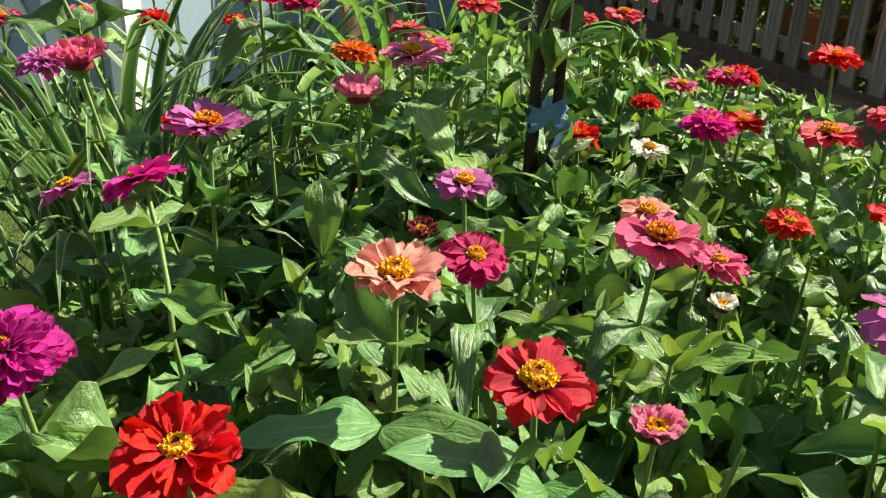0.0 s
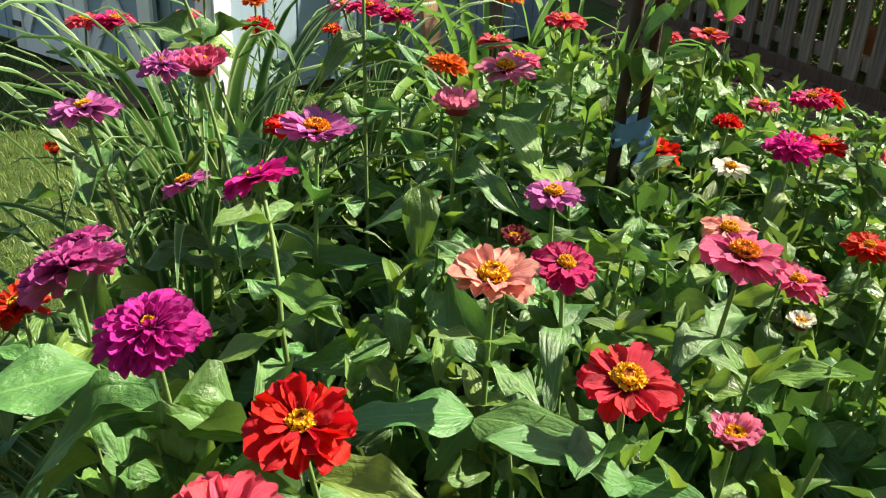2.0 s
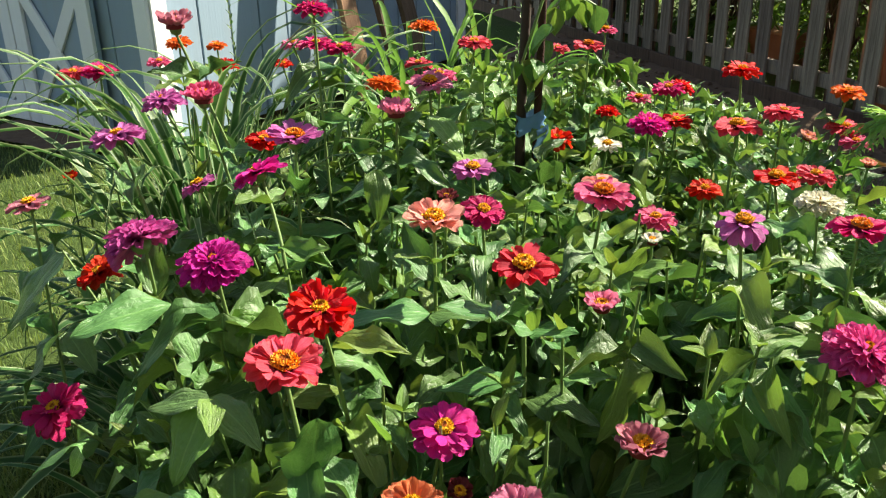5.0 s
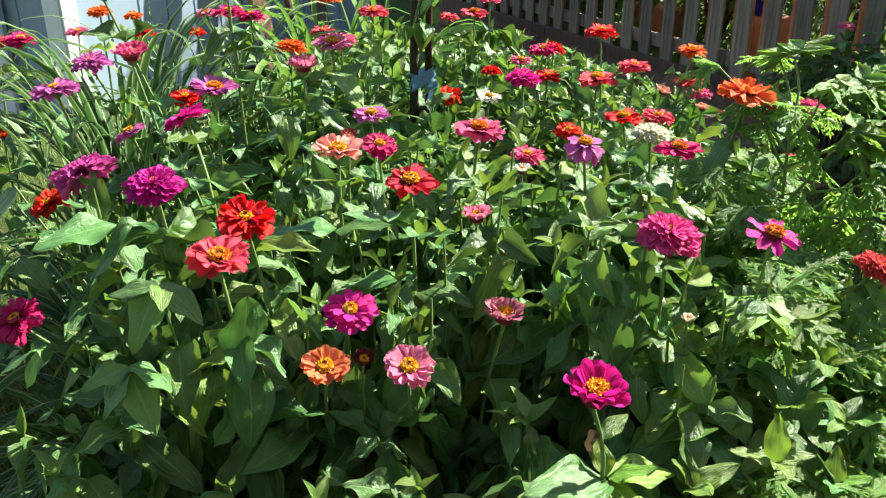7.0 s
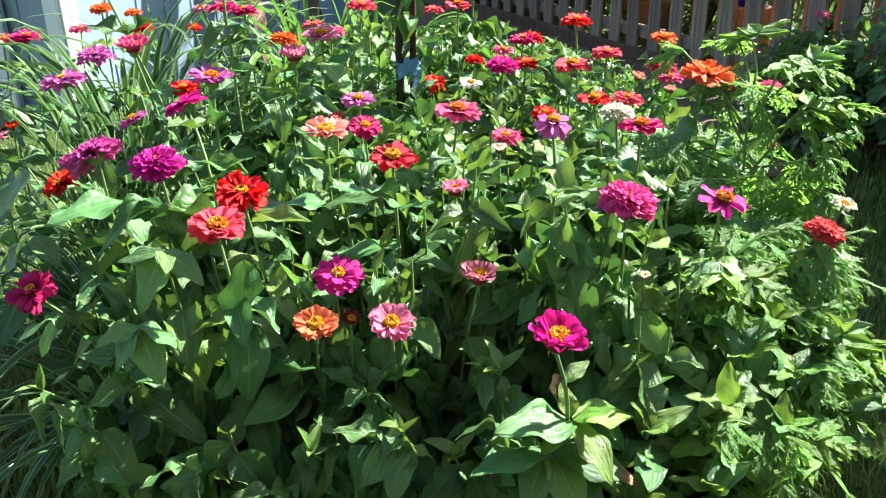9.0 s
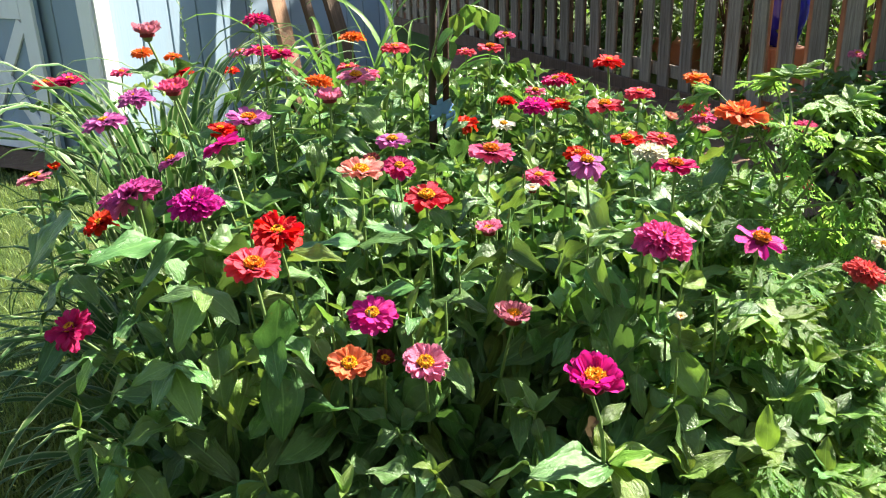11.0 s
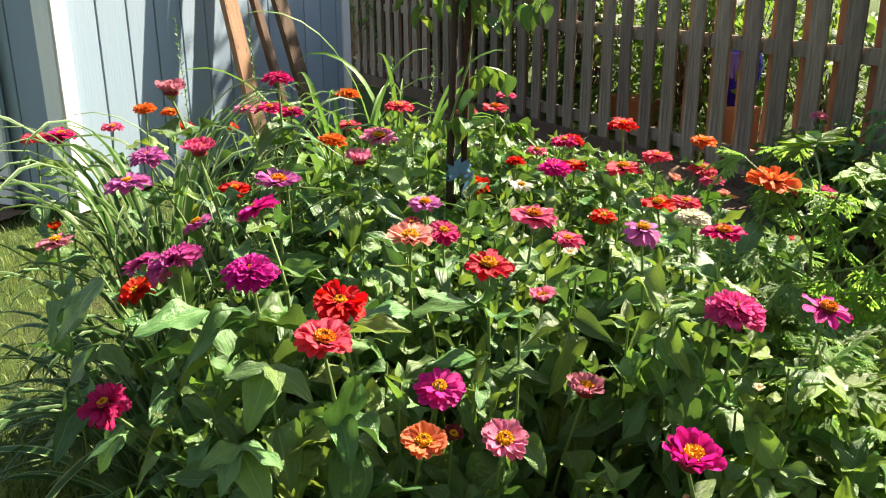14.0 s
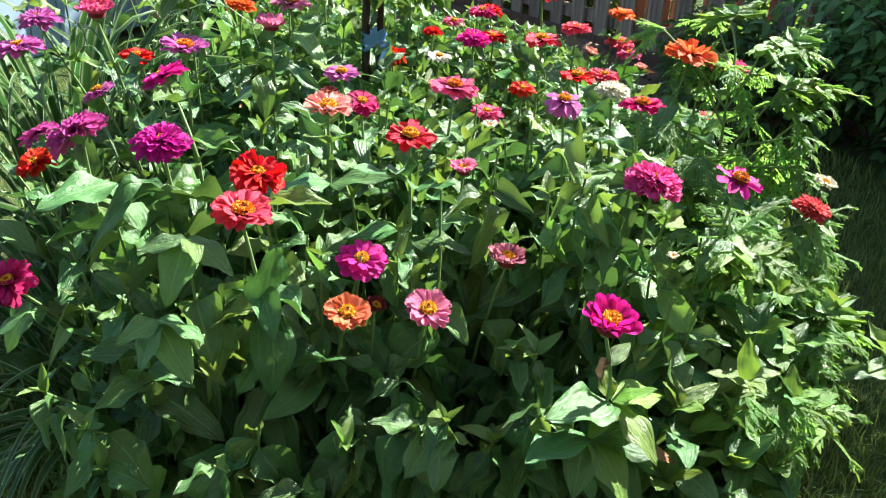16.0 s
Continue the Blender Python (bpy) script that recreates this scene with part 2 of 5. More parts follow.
def painted(name, color, wear=(0.3, 0.28, 0.25)):
    n = Nodes(name)
    grain = n.noise(n.coords("Object", (40, 40, 2.5)), 1.5, 5.0)
    dirt = n.noise(n.coords("Object", (3, 3, 1.2)), 1.7, 5.0)
    col = n.mix(n.math("MULTIPLY", grain, 0.3), color, tuple(c * 0.78 for c in color))
    col = n.mix(n.ramp(dirt, (0.5, (0, 0, 0)), (0.85, (0.45, 0.45, 0.45))), col, wear)
    return n.finish(vary(n, col, 0.05, 0.004), 0.6, n.bump(grain, 0.35, 0.004), spec=0.4)


SHED_BLUE = painted("shed_blue_paint", (0.27, 0.36, 0.45))
SHED_WHITE = painted("shed_white_trim", (0.82, 0.83, 0.84))
ROOFING = plain("roof_shingle", (0.09, 0.085, 0.085), 0.95, 0.4, 40)


def glazed(name, color):
    n = Nodes(name)
    f = n.noise(n.coords("Object"), 9)
    return n.finish(n.mix(f, color, tuple(c * 0.6 for c in color)), 0.12, n.bump(f, 0.05, 0.01), spec=0.6)


COBALT = glazed("cobalt_glaze", (0.018, 0.016, 0.36))


# ---- mesh helpers ----
def to_mesh(name, verts, quads, uv=None, mat=None, smooth=True):
    me = bpy.data.meshes.new(name)
    verts, quads = np.asarray(verts, np.float32), np.asarray(quads, np.int32)
    k = quads.shape[1]
    me.vertices.add(len(verts))
    me.vertices.foreach_set("co", verts.ravel())
    me.loops.add(quads.size)
    me.loops.foreach_set("vertex_index", quads.ravel())
    me.polygons.add(len(quads))
    me.polygons.foreach_set("loop_start", np.arange(0, quads.size, k, dtype=np.int32))
    me.polygons.foreach_set("loop_total", np.full(len(quads), k, np.int32))
    me.polygons.foreach_set("use_smooth", np.full(len(quads), smooth))
    if uv is not None:
        layer = me.uv_layers.new(name="UVMap")
        layer.data.foreach_set("uv", np.asarray(uv, np.float32)[quads.ravel()].ravel())
    me.update()
    me.validate()
    if mat:
        me.materials.append(mat)
    return me


def part(name, data, material, parent, label="", m=None):
    """Links a bmesh or a mesh as ONE mesh object under a thing or a part."""
    if isinstance(data, bmesh.types.BMesh):
        me = bpy.data.meshes.new(name)
        data.to_mesh(me)
        data.free()
    else:
        me = data
    if material and not me.materials:
        me.materials.append(material)
    ob = new(name, me)
    ob.parent = parent
    if m is not None:
        ob.matrix_basis = m
    return tagged(ob, label)


def thing(name, at, label, category, group="", kind=""):
    ob = new(name)
    ob.empty_display_size = 0.05
    ob.matrix_basis = at if isinstance(at, Matrix) else Matrix.Translation(at)
    return tagged(ob, label, category, group, kind)


def sheet(nx, ny, fn):
    """Points, quads and uv of a sheet: fn(u in 0..1, v in -1..1) gives the place."""
    vs, uv, qs = [], [], []
    for i in range(nx + 1):
        for j in range(ny + 1):
            u, v = i / nx, 2 * j / ny - 1
            vs.append(fn(u, v))
            uv.append((u, (v + 1) / 2))
    for i in range(nx):
        for j in range(ny):
            a = i * (ny + 1) + j
            qs.append((a, a + ny + 1, a + ny + 2, a + 1))
    return np.array(vs, float), np.array(qs), np.array(uv, float)


def join(pieces):
    vs, qs, us, n = [], [], [], 0
    for v, q, u in pieces:
        vs.append(v), qs.append(q + n), us.append(u)
        n += len(v)
    return np.concatenate(vs), np.concatenate(qs), np.concatenate(us)


def place(shape, m):
    v, q, u = shape
    a = np.array(m)
    return v @ a[:3, :3].T + a[:3, 3], q, u


def tube(path, radii, sides=6):
    path = [Vector(p) for p in path]
    vs, qs, us = [], [], []
    for i, p in enumerate(path):
        d = (path[min(i + 1, len(path) - 1)] - path[max(i - 1, 0)]).normalized()
        a = d.orthogonal().normalized() if abs(d.z) < 0.99 else Vector((1, 0, 0))
        if abs(d.z) > 0.3:
            a = (Vector((1, 0, 0)) - d * d.x).normalized()
        b = d.cross(a)
        for k in range(sides):
            t = 2 * math.pi * k / sides
            vs.append(p + (a * math.cos(t) + b * math.sin(t)) * radii[i])
            us.append((i / len(path), k / sides))
        if i:
            o = (i - 1) * sides
            for k in range(sides):
                k2 = (k + 1) % sides
                qs.append((o + k, o + k2, o + sides + k2, o + sides + k))
    return np.array([tuple(v) for v in vs]), np.array(qs), np.array(us)


def bend(a, b, sag, n=7, rng=random):
    """A gently bent line from a to b."""
    a, b = Vector(a), Vector(b)
    side = Vector((rng.uniform(-1, 1), rng.uniform(-1, 1), 0)) * sag
    return [a.lerp(b, i / n) + side * math.sin(math.pi * i / n) for i in range(n + 1)]


def frame_at(p, azimuth, rise, size, roll=0.0, width=1.0):
    """A matrix that lays a leaf's x along the way given."""
    x = Vector((math.cos(azimuth) * math.cos(rise), math.sin(azimuth) * math.cos(rise), math.sin(rise)))
    y = Vector((-math.sin(azimuth), math.cos(azimuth), 0))
    z = x.cross(y)
    y2 = y * math.cos(roll) + z * math.sin(roll)
    z2 = x.cross(y2)
    m = Matrix((x * size, y2 * size * width, z2 * size)).transposed().to_4x4()
    m.translation = Vector(p)
    return m


def box(sx, sy, sz, bevel=0.004, at=(0, 0, 0)):
    bm = bmesh.new()
    bmesh.ops.create_cube(bm, size=1, matrix=Matrix.Translation(at) @ Matrix.Diagonal((sx, sy, sz, 1)))
    if bevel:
        bmesh.ops.bevel(bm, geom=bm.edges[:], offset=bevel, segments=1, affect='EDGES')
    return bm


def box_mesh(name, sx, sy, sz, mat, bevel=0.004, at=(0, 0, 0)):
    bm = box(sx, sy, sz, bevel, at)
    me = bpy.data.meshes.new(name)
    bm.to_mesh(me)
    bm.free()
    me.materials.append(mat)
    return me


# ---- leaf shapes ----
def ovate(width, fold, droop, wave=0.0, nx=10, ny=6, twist=0.0, seed=0, crumple=0.045, curl=0.0):
    """A pointed oval leaf, folded along its midrib, with wavy margins, drooping, twisted and crumpled."""
    def fn(u, v):
        w = width * max(0.0, math.sin(math.pi * u ** 0.74)) ** 0.80 * (1.0 - 0.12 * u) + 0.02 * (1 - u)
        w *= 1 + 0.06 * noise.noise((u * 6, 3.0 if v > 0 else -3.0, seed))
        y = v * w
        z = fold * abs(v) ** 1.2 * w + curl * v * v * w * (1 - u) + wave * math.sin(11 * u + 1.7 * seed + (2.4 if v > 0 else 0)) * v * v * w
        z += crumple * noise.noise((u * 3.0, v * 1.5, seed * 3.7)) * min(1, 4 * u)
        z += 0.5 * crumple * noise.noise((u * 7.5, v * 2.6, seed * 1.9)) * min(1, 4 * u)
        z += 0.012 * math.cos(9.4 * v) * math.sin(math.pi * u)
        t = twist * u
        y, z = y * math.cos(t) - z * math.sin(t), y * math.sin(t) + z * math.cos(t)
        return (u - 0.25 * droop * u * u, y + 0.05 * math.sin(2.5 * u + seed) * u, z - droop * u * u)
    return sheet(nx, ny, fn)


LEAF_KINDS = [(0.24, 0.40, 0.22, 0.45, 0.0, 0.3), (0.25, 0.25, 0.45, 0.55, 0.7, 0.5), (0.22, 0.85, 0.12, 0.35, 0.2, 0.0), (0.25, 0.10, 0.65, 0.6, 0.4, -0.7), (0.24, 0.50, 0.90, 0.5, -0.8, 0.3),
              (0.22, 0.95, 0.32, 0.45, 0.6, 0.4), (0.25, -0.35, 0.40, 0.6, 0.2, 0.7), (0.22, 0.65, -0.22, 0.55, -1.0, 0.2), (0.26, 0.20, 0.28, 0.7, -0.5, 0.8), (0.23, 0.35, 1.00, 0.7, 0.9, -0.5)]
LEAVES = [ovate(w, f, d, a, 10, 6, t, k + 1, curl=c) for k, (w, f, d, a, t, c) in enumerate(LEAF_KINDS)]
LEAVES_FAR = [ovate(w, f, d, a, 7, 4, t, k + 1, curl=c) for k, (w, f, d, a, t, c) in enumerate(LEAF_KINDS)]
SHOOTS = [ovate(0.20, 0.7, 0.15, 0.1, 7, 4, 0.2, 21, 0.02), ovate(0.22, 0.5, 0.45, 0.1, 7, 4, -0.3, 22, 0.02), ovate(0.18, 0.9, -0.1, 0.1, 7, 4, 0.1, 23, 0.02)]
SMALL = [ovate(0.20, 0.6, 0.15, 0, 4, 2), ovate(0.22, 0.4, 0.45, 0.2, 4, 2), ovate(0.24, 0.3, 0.75, 0.2, 4, 2)]
BROAD = [ovate(0.245, 0.14, 0.10, 0.20, 14, 8, 0.1, 31, 0.028), ovate(0.26, 0.20, 0.18, 0.25, 14, 8, -0.15, 32, 0.03), ovate(0.235, 0.10, 0.26, 0.25, 14, 8, 0.15, 33, 0.03)]
LEAF_MESH = [to_mesh("leaf", *s, mat=LEAF) for s in LEAVES]
LEAF_MESH_SCORCHED = [to_mesh("leaf_scorched", *s, mat=LEAF_SCORCHED) for s in LEAVES]
LEAF_MESH_PALE = [to_mesh("leaf_pale", *s, mat=LEAF_PALE) for s in LEAVES]
BROAD_MESH = [to_mesh("leaf_broad", *s, mat=LEAF) for s in BROAD]
BROAD_SCORCHED = [to_mesh("leaf_broad_scorched", *s, mat=LEAF_SCORCHED) for s in BROAD]
DRY_MESH = [to_mesh("leaf_dry", *ovate(0.20, 0.9, 0.7, 0.6, 8, 4, 0.9, 41, 0.09, 0.8), mat=LEAF_DRY)]
BROAD_YOUNG_LIT = [to_mesh("leaf_broad_young_lit", *s, mat=LEAF_YOUNG_LIT) for s in BROAD]
BROAD_PALE = [to_mesh("leaf_broad_pale", *s, mat=LEAF_PALE) for s in BROAD]


def span(a, b, meshes):
    """A leaf that reaches from its stalk at a to its tip at b."""
    d = Vector(b) - Vector(a)
    return a, math.degrees(math.atan2(d.y, d.x)), math.degrees(math.asin(d.z / d.length)) + 8, d.length * 1.04, meshes


def lacy(pairs=4, cut=1.0, seed=1, droop=0.25, lobe_width=0.20):
    """A triangular leaf cut deeply into side lobes, each cut again into pointed teeth."""
    rng = random.Random(seed)
    lobe = sheet(4, 2, lambda u, v: (u, v * lobe_width * (0.35 + 0.65 * math.sin(math.pi * min(1, u * 1.25))) * (1 - u) ** 0.5 + v * 0.004, 0.30 * abs(v) * lobe_width - 0.18 * u * u))
    tooth = sheet(2, 2, lambda u, v: (u, v * (lobe_width * 1.7 * (1 - u) ** 0.8 + 0.004), 0.05 * abs(v) - 0.14 * u * u))
    out = [sheet(6, 2, lambda u, v: (u, v * (0.05 + 0.05 * math.sin(math.pi * u)) * (1.05 - u) ** 0.5, 0.02 * abs(v) - droop * u * u))]
    for i in range(pairs):
        u = 0.20 + 0.66 * i / (pairs - 1)
        for s in (-1, 1):
            length = (0.64 * (1 - u) ** 0.75 + 0.07) * cut * rng.uniform(.82, 1.12)
            turn = s * radians(60 - 26 * u + rng.uniform(-9, 9))
            rise = radians(-6 + rng.uniform(-14, 10))
            foot = Vector((u, 0, -droop * u * u))
            out.append(place(lobe, frame_at(foot, turn, rise, length)))
            for f, size in ((0.36, 0.44), (0.64, 0.36)):
                for side in (-1, 1):
                    p = foot + Vector((math.cos(turn) * length * f, math.sin(turn) * length * f, (-0.18 * f * f + math.sin(rise) * f) * length))
                    out.append(place(tooth, frame_at(p, turn + side * radians(44), rise - 0.15, length * size)))
    out.append(place(lobe, frame_at((0.86, 0, -droop * 0.74), 0, radians(-25), 0.30)))
    return join(out)


FEATHER = [lacy(4, 1.0, 1, 0.25, 0.14), lacy(4, 0.95, 2, 0.40, 0.14), lacy(3, 1.1, 3, 0.12, 0.17), lacy(4, 0.95, 4, 0.55, 0.15), lacy(5, 1.0, 7, 0.32, 0.12)]
FEATHER_MESH = [to_mesh("feathery_leaf", *s, mat=FERN) for s in FEATHER]
YOUNG_MESH = [to_mesh("young_feathery_leaf", *lacy(n, c, k, 0.20, 0.30), mat=FERN_YOUNG) for n, c, k in ((3, 0.95, 5), (2, 0.95, 6))]


# ---- the bed's plan ----
CORNER = Vector((0.77, 0.38, 0))          # the bed's corner by the path
ALONG = Vector((-0.990, 0.139, 0))        # along its front
BACK = Vector((0.139, 0.990, 0))          # away from the front
BED_W, BED_L, BED_H = 1.26, 2.35, 0.21
SOIL_Z = 0.17


def bed_uv(x, y):
    d = Vector((x, y, 0)) - CORNER
    return d.dot(ALONG), d.dot(BACK)


def root_of(x, y, rng):
    """Where a stem that carries its flower at x, y comes out of the soil."""
    u, v = bed_uv(x, y)
    u2, v2 = min(max(u, 0.10), BED_W - 0.10), min(max(v, 0.12), BED_L - 0.12)
    if abs(u2 - u) + abs(v2 - v) > 0.42:
        return Vector((x + rng.uniform(-.03, .03), y + rng.uniform(-.03, .03), 0.0))
    p = CORNER + ALONG * u2 + BACK * v2
    return Vector((p.x + rng.uniform(-.04, .04), p.y + rng.uniform(-.04, .04), SOIL_Z))


def canopy(x, y):
    """The height of the leaves over the ground."""
    u, v = bed_uv(x, y)
    front = min(1.0, max(0.0, (v + 0.40) / 0.45))
    right = min(1.0, max(0.0, (u + 0.17) / 0.58))
    far = min(1.0, max(0.0, (BED_L + 0.25 - v) / 0.7))
    left = min(1.0, max(0.0, (BED_W + 0.25 - u) / 0.5))
    h = 0.33 + 0.44 * math.sqrt(front) * (0.50 + 0.50 * right) * (0.5 + 0.5 * left) * (0.45 + 0.55 * far)
    h += 0.11 * math.exp(-((x - 0.42) ** 2 + (y - 0.49) ** 2) / 0.05)
    h += 0.12 * math.exp(-(x - 0.05) ** 2 / 0.03 - (y - 1.75) ** 2 / 0.15)
    return h + 0.07 * noise.noise((x * 5, y * 5, 3.1)) + 0.05 * noise.noise((x * 13, y * 13, 1.1))


# ---- zinnias ----
def petal_width(u, w):
    """Half the width of a petal: narrow claw, broad rounded end."""
    return w * (0.34 + 0.66 * math.sin(math.pi / 2 * min(1, u / 0.70))) * math.sqrt(max(0.0, 1 - max(0, (u - 0.80) / 0.205) ** 3.4))


def petal_sheet(half, side, rise, ripple, seed):
    """A grooved petal with a shallow notch in its rounded end."""
    def fn(u, v):
        x = u - 0.055 * math.exp(-(v / 0.3) ** 2) * max(0.0, (u - 0.8) / 0.2)
        z = side * v * v + rise * u * u + 0.05 * math.sin(3 * u) - 0.012 * math.cos(8 * v) * u
        return (x, v * petal_width(u, half), z + ripple * noise.noise((u * 3.1, v * 1.7, seed)) * u)
    return sheet(8, 4, fn)


PETAL_SHAPES = {
    "flat": [petal_sheet(0.245, 0.08, -0.06, 0.11, 1), petal_sheet(0.225, 0.13, -0.16, 0.13, 2), petal_sheet(0.255, 0.04, 0.02, 0.13, 3)],
    "cup": [petal_sheet(0.26, 0.14, 0.10, 0.08, 4), petal_sheet(0.24, 0.18, 0.16, 0.10, 5)],
    "frill": [petal_sheet(0.25, 0.10, -0.10, 0.18, 6), petal_sheet(0.24, 0.02, -0.16, 0.20, 7), petal_sheet(0.26, 0.10, 0.04, 0.18, 8)],
    "scale": [petal_sheet(0.23, 0.10, 0.02, 0.10, 9), petal_sheet(0.215, 0.14, -0.06, 0.12, 10)],
}
PETAL_MESH = {(c, k): [to_mesh("petal", *s, mat=PETAL[c]) for s in shapes] for c in PETAL for k, shapes in PETAL_SHAPES.items()}


def dome(name, radius, foot, height, power, mat, rings=6, sides=14, rough=0.0):
    """A rounded cone, bumpy by rough."""
    vs, qs, us = [], [], []
    for i in range(rings + 1):
        a = i / rings
        r = radius * math.cos(a * math.pi / 2) ** power + 0.001
        for k in range(sides):
            t = 2 * math.pi * (k + 0.5 * (i % 2)) / sides
            bump = 1 + rough * ((i + k) % 2)
            vs.append((r * bump * math.cos(t), r * bump * math.sin(t), foot + height * bump * math.sin(a * math.pi / 2)))
            us.append((a, k / sides))
        if i:
            o = (i - 1) * sides
            qs += [(o + k, o + (k + 1) % sides, o + sides + (k + 1) % sides, o + sides + k) for k in range(sides)]
    return to_mesh(name, vs, qs, us, mat)


def floret_shape(seed, high, rows=((16, 0.170, 0.060), (22, 0.240, 0.035), (26, 0.315, -0.055))):
    """The rings of small star flowers that stand on the cone."""
    rng = random.Random(seed)
    lobe = sheet(1, 2, lambda u, v: (u, v * 0.34 * (1.1 - 0.8 * u), 0.30 * u))
    out = []
    for count, radius, up in rows:
        for k in range(count):
            a = 2 * math.pi * k / count + rng.uniform(-.09, .09)
            r = radius + rng.uniform(-.018, .018)
            c = Vector((r * math.cos(a), r * math.sin(a), high + rng.uniform(-.02, .03) + up))
            for j in range(5):
                out.append(place(lobe, frame_at(c, a + j * 1.257 + rng.random() * .5, radians(rng.uniform(5, 60)), 0.092)))
    return join(out)


DISC = dome("flower_head", 0.345, 0.02, 0.31, 0.5, DISC_DARK)
CAP = dome("disc_cap", 0.20, 0.28, 0.085, 0.7, DISC_CAP, 4, 16, 0.18)
RINGS = {"golden": to_mesh("floret_ring", *floret_shape(5, 0.33, ((12, 0.10, 0.08), (20, 0.20, 0.04), (22, 0.30, -0.06))), mat=DISC_GOLD), "yellow": to_mesh("floret_ring", *floret_shape(3, 0.30), mat=DISC_YELLOW), "orange": to_mesh("floret_ring", *floret_shape(4, 0.31), mat=DISC_ORANGE)}


def head_matrix(x, y, z, lean, toward):
    """Which way a flower looks: lean degrees off upright towards the compass angle given (0 is +x, -90 towards the path)."""
    n = Vector((math.sin(radians(lean)) * math.cos(radians(toward)), math.sin(radians(lean)) * math.sin(radians(toward)), math.cos(radians(lean))))
    return Matrix.Translation((x, y, z)) @ n.to_track_quat('Z', 'Y').to_matrix().to_4x4()


FLOWERS = []


def leafy_stem(plant, base, path, rng, pairs, size, bare=0.25, pale=0.2):
    """Pairs of opposite leaves up a stem, as parts of the plant."""
    n = len(path) - 1
    turn = rng.uniform(0, 6.28)
    for i in range(pairs):
        f = 0.22 + (1 - bare - 0.22) * i / max(1, pairs - 1) + rng.uniform(-.02, .02)
        a = f * n
        k = min(int(a), n - 1)
        p = path[k].lerp(path[k + 1], a - k)
        turn += math.pi / 2 + rng.uniform(-.3, .3)
        for s in (0, math.pi):
            length = size * rng.uniform(0.75, 1.15) * (1.1 - 0.45 * f)
            m = frame_at(p - base, turn + s + rng.uniform(-.2, .2), radians(rng.uniform(-5, 42) if p.y > 0.5 or p.x > 0.45 else rng.uniform(-50, 20)), length, rng.uniform(-.35, .35), rng.uniform(.85, 1.15))
            kind_of = rng.random()
            part("leaf", rng.choice(LEAF_MESH_SCORCHED if kind_of > 0.985 else LEAF_MESH_PALE if kind_of < pale else LEAF_MESH), None, plant, m=m)


